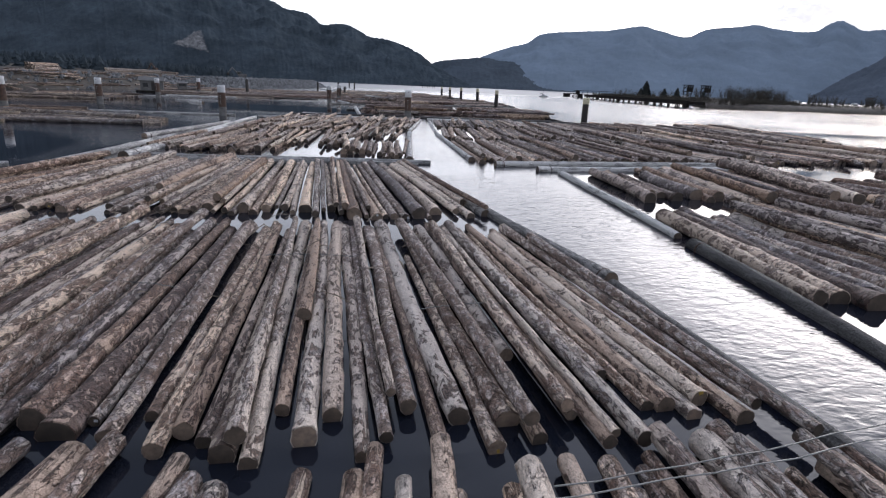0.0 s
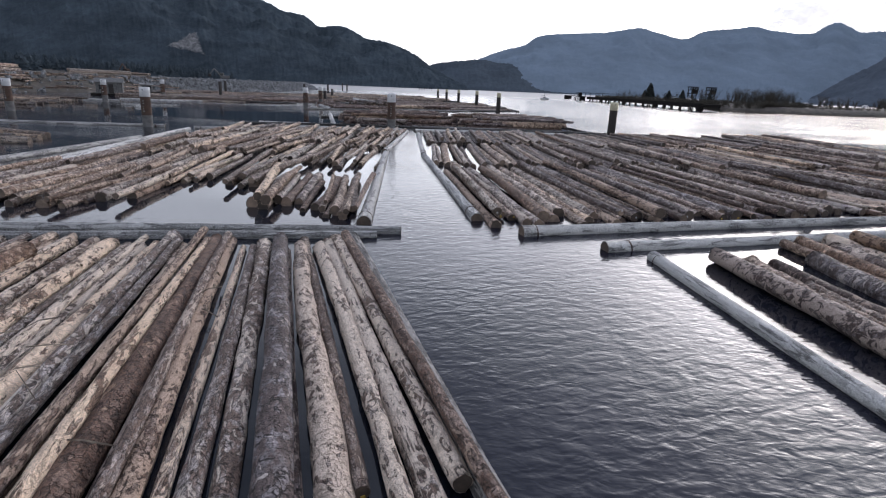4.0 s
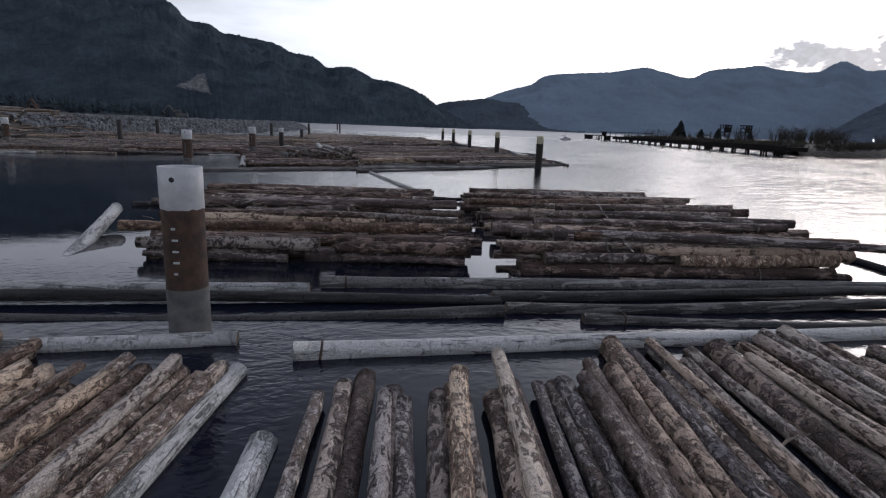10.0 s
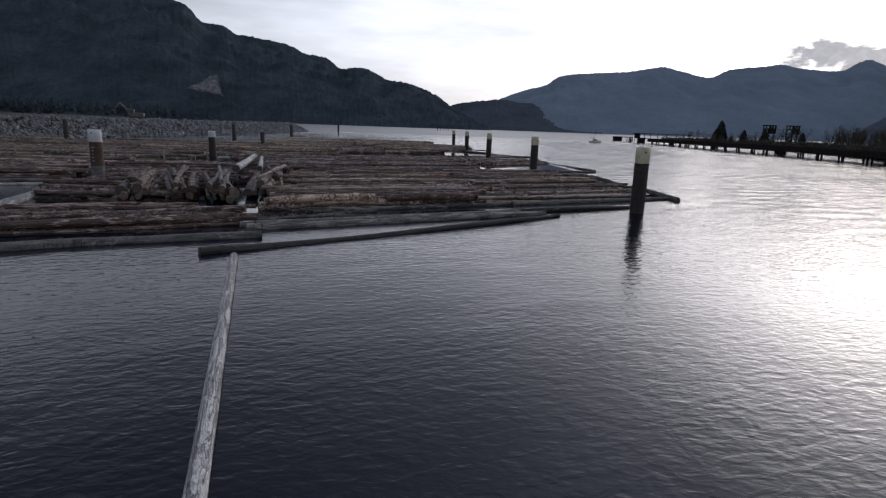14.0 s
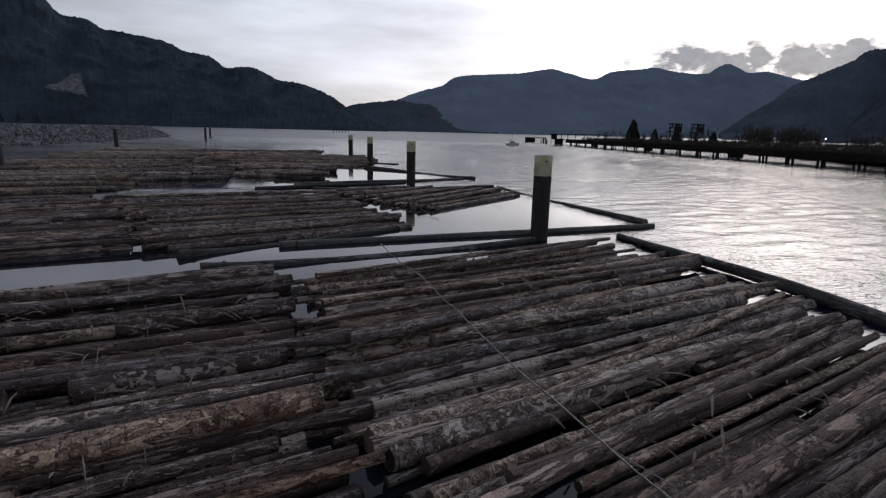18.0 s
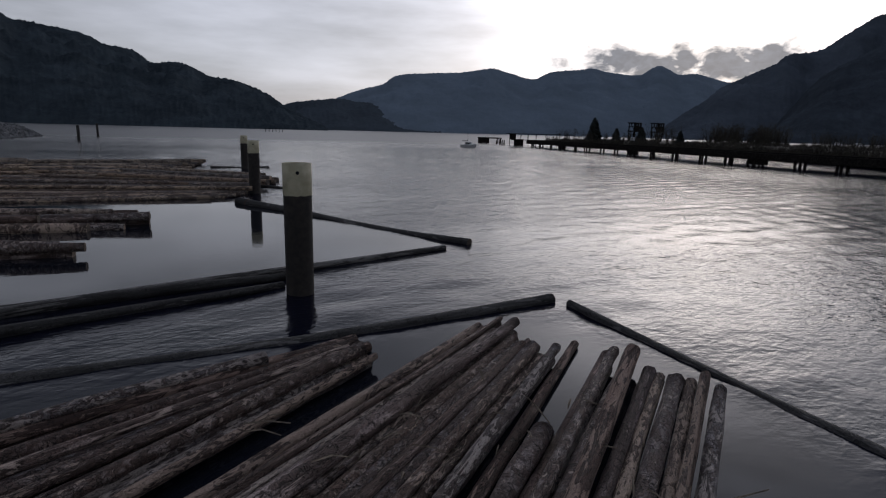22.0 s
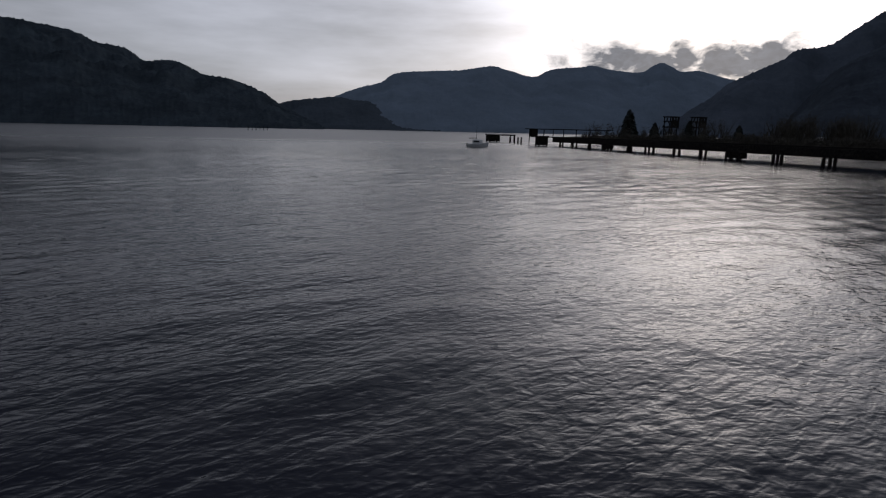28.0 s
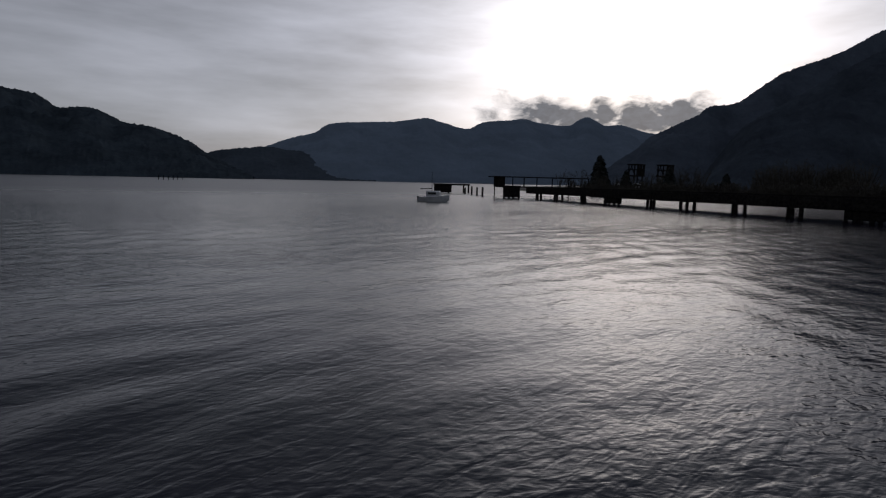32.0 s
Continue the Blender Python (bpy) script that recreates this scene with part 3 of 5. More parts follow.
            ob = new(name, pydata(name, V, F, [BARK_FAR, CUT_FAR], True, S))
            return tagged(ob, self.label, "log raft", kind="stuff")
        cx = sum(l[0][0] for l in self.logs) / len(self.logs)
        cy = sum(l[0][1] for l in self.logs) / len(self.logs)
        root = thing(name, self.label, "log raft", "log rafts", at=(cx, cy, 0))
        for A, B, rad in self.logs:
            ob = new("log", self.pick())
            ob.parent = root
            lay(ob, (A[0] - cx, A[1] - cy, A[2]), (B[0] - cx, B[1] - cy, B[2]), rad, r.uniform(0, 6.28))
            if r.random() < self.tags:
                tag = new("log_tag", r.choice(TAGS))
                tag.parent = ob
                tag.location = (-0.013 if r.random() < 0.5 else LOG_LENGTH + 0.013, r.uniform(-0.1, 0.1), r.uniform(-0.1, 0.1))
        for line in self.wires:
            bm = bmesh.new()
            tube(bm, [(p[0] - cx, p[1] - cy, p[2]) for p in line], 0.009, 5)
            part("binding_wire", bm, WIRE, root, "thin galvanised binding wire")
        return root


boom_rng = random.Random(21)
bm = bmesh.new()
for k in range(24):
    for j in range(6):
        a, q = 2 * math.pi * k / 24, 2 * math.pi * j / 6
        r = LOG_RADIUS * 1.03 + 0.016 * math.cos(q) + 0.006 * (k % 2)
        bm.verts.new((0.022 * math.sin(q) + 0.03 * math.sin(a), r * math.cos(a), r * math.sin(a)))
bm.verts.ensure_lookup_table()
for k in range(24):
    for j in range(6):
        bm.faces.new([bm.verts[i] for i in (k * 6 + j, k * 6 + (j + 1) % 6, (k + 1) % 24 * 6 + (j + 1) % 6, (k + 1) % 24 * 6 + j)])
CHAIN = bpy.data.meshes.new("boom_chain")
bm.to_mesh(CHAIN)
bm.free()
CHAIN.materials.append(STEEL_RUST)


def boom(a, b, dia=0.42, dark=False, z=0.06, label="", sink=0.0, pool=None):
    ob = new("boom_log", boom_rng.choice(pool or (POOL_BOOM_DARK if dark else POOL_BOOM)))
    lay(ob, (a[0], a[1], z - sink), (b[0], b[1], z), dia / 2, boom_rng.uniform(0, 6.28))
    chain = new("boom_chain", CHAIN)
    chain.parent = ob
    chain.location = (boom_rng.uniform(0.35, 0.8), 0, 0)
    text = label or ("dark wet boom stick floating on the water" if dark else "grey weathered boom stick floating beside the lane")
    return tagged(ob, text, "boom log", "boom sticks")


# ---- water ----
# sheltered outlines: rafts, bundle fields and the pools inside the booms
WAVE_SLOPE = 0.04
SHELTER = [
    [(-25, -20), (9, -20), (7.4, 3), (5.3, 17), (2.2, 24.7), (-1.6, 36.6), (-20, 34), (-25, 20)],
    [(10, -20), (60, -20), (50, 48), (22, 42), (8, 36), (9, 22)],
    [(-20, 37), (-1.6, 38), (-3, 58), (-2.9, 78), (-20, 76)],
    [(3, 40), (45, 49), (43, 89), (14, 81), (-1, 78), (0.3, 58)],
    [(-13, 86), (17, 86), (17, 104), (-2, 103.6), (-13, 100)],
    [(-18, 121), (-7, 129), (12, 140), (16.5, 146), (12, 169), (16, 172), (14, 190), (12, 193), (-4, 189), (-22, 180), (-45, 160), (-43, 132), (-26, 141)],
    [(-90, 4), (-22, 4), (-20, 30), (-24, 44), (-50, 46), (-90, 30)],
    [(-70, 88), (-10.5, 84), (-13, 95), (-24, 103), (-44, 106), (-70, 104)],
    [(-10, 191), (5, 198.5), (12.6, 203), (1, 220), (-8, 235), (-25, 230), (-24, 190)],
]


def steps(a, c, near0, near1, fine):
    """Grid lines, close together from near0 to near1 and wider outside."""
    mid = [near0 + fine * k for k in range(int((near1 - near0) / fine) + 1)]
    low, high, gap = [near0], [mid[-1]], fine
    while low[0] > a or high[-1] < c:
        gap *= 1.6
        low.insert(0, max(a, low[0] - gap))
        high.append(min(c, high[-1] + gap))
    return sorted(set(low + mid + high))


gx = steps(-7000, 7000, -84, -24, 1.0)
gx = [x for x in gx if x < -24.5] + [x for x in steps(-7000, 7000, -24, 84, 0.45) if x >= -24.2]
gy = steps(-7000, 7000, -22, 104, 1.0)
gy = [y for y in gy if y < 103.5] + [y for y in steps(-7000, 7000, 104, 345, 0.45) if y >= 103.8]
X, Y = np.meshgrid(np.array(gx), np.array(gy))
tall, wide = X.shape


def covered(ring, x, y):
    hit = np.zeros(x.shape, bool)
    for (ax, ay), (cx, cy) in zip(ring, ring[1:] + ring[:1]):
        if ay != cy:
            hit ^= ((ay > y) != (cy > y)) & (x < ax + (cx - ax) * (y - ay) / (cy - ay))
    return hit


sway = 1.8 * np.sin(X * 0.31 + 1.3 * np.sin(Y * 0.23)) * np.cos(Y * 0.27 + X * 0.11) * ((X < -14) & (Y < 110))
calm = np.zeros(X.shape, bool)
for ring in SHELTER:
    calm |= covered(ring, X, Y + sway)
# the lanes between the rafts feel less wind than the bay
lane = np.maximum(np.maximum((Y - 195) / 25, np.where(Y > 88, (X - 14) / 16, 0.0)), (Y - 104) / 60)
lane = np.maximum(lane, 0.5 * np.clip((84 - Y) / 6, 0, 1) * np.clip((X + 8) / 3, 0, 1))
grid = np.where(calm, 0.0, 0.48 + 0.52 * np.clip(lane, 0.0, 1.0))
# ripples weaken in the shoreward corner so it mirrors the dark mountainside
grid *= 1 - 0.55 * np.clip((-5 - X) / 7, 0, 1) * np.clip((Y - 82) / 6, 0, 1) * np.clip((128 - Y) / 12, 0, 1)
for _ in range(3):
    grid[1:-1, 1:-1] = (2 * grid[1:-1, 1:-1] + grid[:-2, 1:-1] + grid[2:, 1:-1] + grid[1:-1, :-2] + grid[1:-1, 2:]) / 6
# small wind waves, run together from many trains
Z = np.zeros(X.shape)
wave_rng = random.Random(77)
WAVES = 36
for k in range(WAVES):
    length = 1.35 * 2.2 ** (k / (WAVES - 1)) * wave_rng.uniform(0.93, 1.07)
    way = wave_rng.gauss(0.42, 0.55)
    number = 2 * math.pi / length
    high = WAVE_SLOPE * math.sqrt(2.0 / WAVES) / number
    Z += high * np.sin(number * (-math.sin(way) * X + math.cos(way) * Y) + wave_rng.uniform(0, 6.28))
meshed = np.clip((X + 24) / 6, 0, 1) * np.clip((84 - X) / 14, 0, 1) * np.clip((Y - 104) / 4, 0, 1) * np.clip((345 - Y) / 40, 0, 1)
Z *= meshed * grid ** 3
at0 = np.arange(tall * wide).reshape(tall, wide)
quads = np.stack([at0[:-1, :-1], at0[:-1, 1:], at0[1:, 1:], at0[1:, :-1]], -1).reshape(-1, 4)
water_mesh = pydata("water", np.stack([X, Y, Z], -1).reshape(-1, 3).tolist(), quads.tolist(), [WATER])
water_mesh.polygons.foreach_set("use_smooth", [True] * len(water_mesh.polygons))
attribute = water_mesh.attributes.new("open", "FLOAT", "POINT")
attribute.data.foreach_set("value", grid.ravel())
tagged(new("water", water_mesh), "dark rippled sea water of the bay", "water", kind="structure")

# ---- mountains ----
def skyline(ridge, xs, x):
    """The ridge's height at x, rounded between its points."""
    k = max(0, min(len(xs) - 2, sum(1 for v in xs if v <= x) - 1))
    (x0, z0), (x1, z1) = ridge[k], ridge[k + 1]
    slope = [(ridge[min(i + 1, len(ridge) - 1)][1] - ridge[max(i - 1, 0)][1]) / (xs[min(i + 1, len(xs) - 1)] - xs[max(i - 1, 0)]) for i in (k, k + 1)]
    u, n = (x - x0) / (x1 - x0), x1 - x0
    return z0 * (2 * u ** 3 - 3 * u ** 2 + 1) + slope[0] * n * (u ** 3 - 2 * u ** 2 + u) + z1 * (3 * u ** 2 - 2 * u ** 3) + slope[1] * n * (u ** 3 - u ** 2)


def mountain(name, label, ridge, depth, foot, mat, seed, step, rows=44, spike=3.0, relief=20.0, eye=(2.0, 90.0)):
    """A wooded ridge: the skyline runs through the ridge heights at the given depth, the slope falls towards the water."""
    rng = random.Random(seed)
    xs = [p[0] for p in ridge]
    n = int((xs[-1] - xs[0]) / step)
    V, F = [], []
    for j in range(-6, rows + 1):
        v = j / rows
        for i in range(n + 1):
            x = xs[0] + (xs[-1] - xs[0]) * i / n
            z = skyline(ridge, xs, x)
            f = 1 - foot * max(v, 0) - 1.2 * foot * min(v, 0) * 3
            px, py = eye[0] + (x - eye[0]) * f, eye[1] + (depth - eye[1]) * f
            if v >= 0:
                zz = z * (1 - v) ** 0.9
                zz += relief * noise.fractal(Vector((px * 0.006, py * 0.006, seed)), 1.0, 2.0, 4) * min(1, v * 4) * (1 - v) * 1.5
                zz = min(zz, z * f * 0.985) if v > 0.02 else zz
                zz += spike * rng.random() ** 2 + spike * 0.5 * noise.noise(Vector((px * 0.05, py * 0.05, seed)))
            else:
                zz = z * (1 + v * 3.5) - 2
            V.append((px, py, max(zz, -3.0) if v < 1 else -3.0))
    w = n + 1
    for j in range(rows + 6):
        for i in range(n):
            a = j * w + i
            F.append((a, a + w, a + w + 1, a + 1))
    ob = new(name, pydata(name, V, F, [mat], True))
    return tagged(ob, label, "mountain", kind="structure")


mountain("backdrop_left", "steep dark forested mountainside above the bay",
         [(-4842, 907), (-3815, 878), (-3081, 804), (-2392, 731), (-1834, 665), (-1528, 596), (-1445, 514), (-1320, 493), (-1262, 455), (-1160, 440), (-962, 402), (-888, 366), (-765, 344), (-692, 294), (-584, 301), (-512, 281), (-440, 245), (-308, 224), (-170, 170), (-95, 120), (-30, 88), (57, 41), (131, 3)],
         3200, 0.45, FOREST, 1, 7.0, spike=7.0, relief=60)
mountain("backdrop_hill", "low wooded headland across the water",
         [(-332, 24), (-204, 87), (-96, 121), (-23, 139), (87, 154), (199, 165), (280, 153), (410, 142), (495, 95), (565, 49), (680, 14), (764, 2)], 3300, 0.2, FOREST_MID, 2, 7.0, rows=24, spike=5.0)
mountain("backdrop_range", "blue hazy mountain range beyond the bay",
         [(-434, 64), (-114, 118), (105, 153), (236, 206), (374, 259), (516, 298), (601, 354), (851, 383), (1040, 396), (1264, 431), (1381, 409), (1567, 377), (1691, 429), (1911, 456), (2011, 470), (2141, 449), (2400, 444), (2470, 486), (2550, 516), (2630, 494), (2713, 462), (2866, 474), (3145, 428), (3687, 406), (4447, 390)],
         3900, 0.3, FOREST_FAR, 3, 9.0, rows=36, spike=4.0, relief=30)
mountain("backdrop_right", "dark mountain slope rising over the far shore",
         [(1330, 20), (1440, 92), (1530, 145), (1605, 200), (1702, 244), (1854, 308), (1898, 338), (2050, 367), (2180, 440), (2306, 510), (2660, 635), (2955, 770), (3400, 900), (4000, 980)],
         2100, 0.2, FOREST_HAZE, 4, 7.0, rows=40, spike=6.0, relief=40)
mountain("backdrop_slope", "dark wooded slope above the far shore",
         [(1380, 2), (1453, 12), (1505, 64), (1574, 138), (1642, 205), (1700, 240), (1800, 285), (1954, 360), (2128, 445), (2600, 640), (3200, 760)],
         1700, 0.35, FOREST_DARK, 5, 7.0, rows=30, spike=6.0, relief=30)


# ---- piles ----
def piling(x, y, height, paint="white", lower=None, radius=0.43):
    """A steel mooring pile with a painted head, a lifting hole and marks down the shaft."""
    root = thing("mooring_pile", {"white": "round steel mooring pile with a weathered white head", "cream": "dark round steel mooring pile with a yellowed cream head",
                                  "bare": "dark bare round steel mooring pile"}[paint], "pile", "mooring piles", at=(x, y, 0))
    rng = random.Random(int(x * 7 + y * 13))
    head = height * (0.235 if paint != "bare" else 0.0)
    sides = 28

    def shell(z0, z1, r, ragged=0.0, cap=False):
        bm = bmesh.new()
        rings = []
        for z, rag in ((z0, ragged), ((z0 + z1) / 2, 0), (z1, 0)):
            rings.append([bm.verts.new((r * math.cos(2 * math.pi * i / sides), r * math.sin(2 * math.pi * i / sides),
                                        z + rag * rng.uniform(-1, 1) * (1 if rng.random() < 0.5 else 0.2))) for i in range(sides)])
        for a, b in zip(rings, rings[1:]):
            for i in range(sides):
                bm.faces.new((a[i], a[(i + 1) % sides], b[(i + 1) % sides], b[i]))
        if cap:
            lip = [bm.verts.new((v.co.x * 0.95, v.co.y * 0.95, v.co.z)) for v in rings[-1]]
            low = [bm.verts.new((v.co.x, v.co.y, v.co.z - 0.06)) for v in lip]
            for i in range(sides):
                n = (i + 1) % sides
                bm.faces.new((rings[-1][i], rings[-1][n], lip[n], lip[i]))
                bm.faces.new((lip[i], lip[n], low[n], low[i]))
            bm.faces.new(low)
        for f in bm.faces:
            f.smooth = len(f.verts) == 4
        return bm

    part("shaft", shell(-3.0, height - head * 0.97, radius, 0, paint == "bare"), lower or STEEL_DARK, root)
    if lower is not None:
        part("tide_band", shell(-1.0, height * 0.30, radius + 0.006, 0.05), STEEL_GREY, root, "pale barnacled tide band")
    if paint != "bare":
        part("painted_head", shell(height - head, height, radius + 0.008, 0.018, True), PAINT_WHITE if paint == "white" else PAINT_CREAM, root)
        bm = bmesh.new()
        rod(bm, (0.02, -radius - 0.012, height - 0.28 * head), (0.02, -radius + 0.05, height - 0.28 * head), 0.055, sides=12)
        part("lifting_hole", bm, GLASS_DARK, root)
    if lower is not None:
        for k in range(5):
            bm = bmesh.new()
            w = rng.uniform(0.05, 0.16)
            z = height * (0.66 - 0.065 * k)
            ys = -radius - 0.004
            box(bm, -0.06, -0.06 + w, ys - 0.012, ys + 0.03, z - 0.022, z + 0.022, 0.004)
            part("depth_mark", bm, PAINT_WHITE, root)
    return root


piling(-4.2, 79.8, 3.72, "white", STEEL_RUST)
piling(20.3, 84.0, 3.70, "cream")
piling(-25.6, 71.6, 3.5, "white", STEEL_RUST)
piling(-22.8, 119.4, 3.6, "white", STEEL_RUST)
piling(12.5, 138.4, 4.0, "cream")
piling(-25.6, 144.2, 3.75, "white", STEEL_RUST)
piling(9.62, 168.5, 4.12, "cream")
piling(5.55, 196.4, 4.12, "cream")
piling(1.93, 225.0, 4.12, "cream")
piling(-1.5, 252.9, 4.08, "cream")
for px, py, ph in ((-46.3, 64.8, 3.6), (-48.4, 85.3, 3.6), (-55.3, 115.4, 3.6), (-60.2, 145.2, 3.8)):
    piling(px, py, ph, "white", STEEL_RUST)
piling(-31.2, 175.5, 3.3, "white")
for px, py, ph in ((-54.0, 161.5, 3.8), (-34.7, 203.3, 2.8), (-66.4, 197.2, 3.9), (-48.8, 224.6, 3.9),
                   (-48.4, 263.8, 4.0), (-56.9, 360.7, 4.4), (-69.5, 416.1, 5.0)):
    piling(px, py, ph, "bare", radius=0.40)

# ---- boom sticks ----
# first lane, both sides
boom((8.2, 3.0), (5.1, 17.0), 0.34, pool=POOL_BOOM_WORN)
boom((5.15, 17.3), (2.35, 25.2), 0.42, pool=POOL_BOOM_WORN)
boom((2.5, 24.0), (-1.3, 36.4), 0.36, pool=POOL_BOOM_WORN)
boom((7.5, 35.5), (8.7, 22.0), 0.34)
boom((8.75, 21.0), (9.5, 4.5), 0.42, True)
# cross sticks before the second lane
boom((-17.0, 35.2), (0.1, 37.3), 0.38)
boom((-16.0, 34.2), (-0.6, 36.7), 0.34)
boom((4.0, 37.7), (20.0, 42.2), 0.46)
boom((6.3, 36.2), (20.4, 40.4), 0.42)
# left edge of the rafts
boom((-30.0, 22.0), (-19.8, 30.6), 0.40)
boom((-17.7, 29.3), (-19.1, 45.8), 0.62)
boom((-16.6, 34.6), (-18.8, 54.8), 0.60)
boom((-21.2, 45.5), (-21.2, 62.0), 0.42)
boom((-18.8, 48.2), (-21.4, 70.5), 0.42)
# second lane
boom((-1.2, 38.2), (-2.55, 58.3), 0.46)
boom((-2.7, 58.95), (-2.42, 77.9), 0.42)
boom((2.65, 39.4), (0.05, 58.1), 0.42)
boom((-0.02, 59.6), (-1.15, 75.6), 0.50, z=0.03, sink=0.20)
# cross sticks behind the second lane
boom((-16.5, 76.6), (-3.0, 79.4), 0.46)
boom((-1.6, 78.8), (14.5, 81.8), 0.46)
boom((-18.5, 81.0), (-2.4, 83.2), 0.50)
boom((-20.0, 80.0), (3.0, 82.9), 0.32, True)
boom((-17.0, 78.9), (3.0, 81.9), 0.48, True)
boom((-2.2, 83.9), (16.5, 86.1), 0.46, pool=POOL_BOOM_WORN)
boom((2.8, 83.2), (20.5, 85.9), 0.36, True)
boom((3.1, 82.2), (19.5, 84.6), 0.36, True)
boom((5.0, 81.6), (22.0, 83.0), 0.34, True)
boom((16.0, 106.0), (18.3, 87.0), 0.36, True)
boom((20.0, 85.2), (34.0, 86.0), 0.34, True)
# a leaning log with one end under water, and the stick behind it
boom((-10.0, 81.2), (-13.1, 92.0), 0.58, z=0.72, sink=1.75, label="pale leaning log with one end sunk in the water")
boom((-15.4, 97.2), (-11.5, 98.1), 0.34, True)
# towards the second field
boom((0.2, 105.2), (-6.4, 122.7), 0.32, label="peeling pale boom stick drifting towards the second field")
boom((-1.6, 103.5), (0.35, 104.8), 0.20, True)
boom((0.2, 104.85), (2.6, 104.9), 0.24, True)
boom((-7.8, 123.0), (7.2, 135.5), 0.36, True)
boom((-8.0, 127.8), (6.5, 136.2), 0.42, pool=POOL_BOOM_WORN)
boom((-8.6, 128.6), (5.0, 136.2), 0.36, pool=POOL_BOOM_WORN)
boom((-4.9, 131.6), (12.9, 140.6), 0.34, True)
boom((-22.3, 117.2), (-12.4, 123.8), 0.46, pool=POOL_BOOM_WORN)
boom((-12.8, 123.5), (-6.8, 126.5), 0.42, pool=POOL_BOOM_WORN)
boom((-25.8, 141.4), (-19.0, 122.5), 0.70)
boom((-27.2, 142.4), (-44.0, 133.4), 0.34, True)
boom((-25.6, 141.6), (-29.6, 139.4), 0.24)
boom((-9.5, 129.8), (-3.2, 134.6), 0.40, True)
boom((-6.9, 133.5), (5.2, 140.0), 0.40, True)
boom((4.9, 139.7), (17.2, 146.6), 0.34, pool=POOL_BOOM_WORN)
boom((17.6, 145.4), (15.7, 154.6), 0.46, True)
boom((15.9, 155.0), (14.0, 168.9), 0.50, True)
boom((-14.0, 158.6), (-2.6, 163.4), 0.40, True)
boom((-4.8, 162.7), (9.2, 167.9), 0.52, True)
wrapped = boom((-2.7, 167.1), (17.6, 172.0), 0.36, pool=POOL_BOOM_WORN, label="grey worn boom stick with loose wire wrapped round it")
boom((-6.3, 165.1), (2.8, 171.4), 0.46, True)
boom((17.8, 173.3), (13.6, 193.7), 0.38, True)
boom((-3.2, 190.3), (13.3, 194.3), 0.44, True)
boom((-8.0, 190.4), (5.0, 197.2), 0.36, True)
boom((-5.2, 193.7), (11.8, 202.4), 0.34, True)
boom((-4.6, 194.6), (5.1, 198.3), 0.40, True)
boom((1.3, 219.0), (13.2, 203.2), 0.58, True)
boom((1.6, 230.4), (6.2, 227.1), 0.36, True)
boom((-5.7, 253.6), (1.3, 254.9), 0.42, True)

for k, (u, tilt, mat) in enumerate(((4.25, 0.5, WIRE), (4.4, -0.3, WIRE), (4.5, 0.1, WIRE), (4.95, 0.4, WIRE), (6.3, 0.3, STEEL_DARK), (6.75, -0.4, STEEL_DARK), (6.8, 0.1, STEEL_DARK))):
    bm = bmesh.new()
    tube(bm, [(tilt * 0.2 * math.sin(a), LOG_RADIUS * 0.98 * math.cos(a), LOG_RADIUS * 0.98 * math.sin(a)) for a in (2 * math.pi * i / 20 for i in range(21))], 0.011)
    ring = part("wire_wrap", bm, mat, wrapped, "wire wrapped round the log")
    ring.location = (u, 0, 0)

# ---- log rafts ----
near = Raft("brown logs with rubbed bark floating close beside the lane", 11, pools=((POOL, 0.86), (POOL_RED, 0.03), (POOL_DARK, 0.11)))
near.tags = 0.3
near.row((-9.0, -3.0), (8.4, -1.8), (-8.0, 9.3), (6.4, 10.5), 0.31, 0.6, 0.12, missing=0.22)
near.row((-17.0, 8.4), (5.85, 11.4), (-17.0, 19.8), (3.05, 21.8), 0.29, 0.65, 0.26, spread=0.24)
near.row((-19.0, 21.9), (2.45, 23.6), (-18.0, 33.2), (-1.45, 35.6), 0.29, 0.55, 0.16, spread=0.24)
near.make()

left = Raft("loosely packed pale brown logs floating in a ragged raft", 12, pools=((POOL, 0.90), (POOL_RED, 0.03), (POOL_DARK, 0.07)))
left.tags = 0.12
left.row((-17.5, 45.4), (-6.2, 43.8), (-18.4, 54.2), (-7.4, 52.8), 0.31, 1.3, 0.50, gap=0.16, missing=0.14, short=0.3, skew=1.8)
left.row((-17.6, 38.6), (-10.2, 39.6), (-17.9, 46.6), (-10.6, 46.6), 0.31, 0.8, 0.45, gap=0.08, missing=0.08, short=0.2, skew=1.4)
left.row((-5.8, 40.6), (-1.9, 39.2), (-6.4, 47.2), (-2.6, 46.4), 0.32, 0.7, 0.55, gap=0.06, missing=0.05, short=0.2, skew=0.9)
left.row((-8.6, 52.6), (-2.45, 50.8), (-8.8, 60.0), (-2.9, 59.2), 0.31, 0.9, 0.50, gap=0.10, missing=0.06, short=0.2, skew=1.2)
for y0, y1, edge in ((53.8, 61.6, -9.2), (60.4, 68.6, -5.9), (67.4, 76.4, -6.1)):
    left.row((-18.2, y0), (edge, y0 + 0.3), (-19.0, y1), (edge - 0.1, y1 + 0.8), 0.31, 1.1, 0.60, gap=0.08, missing=0.10, short=0.25, skew=1.8)
left.row((-5.8, 60.4), (-3.02, 60.5), (-5.8, 68.2), (-2.92, 68.6), 0.29, 0.6, 0.4, gap=0.02, short=0.15, skew=0.5)
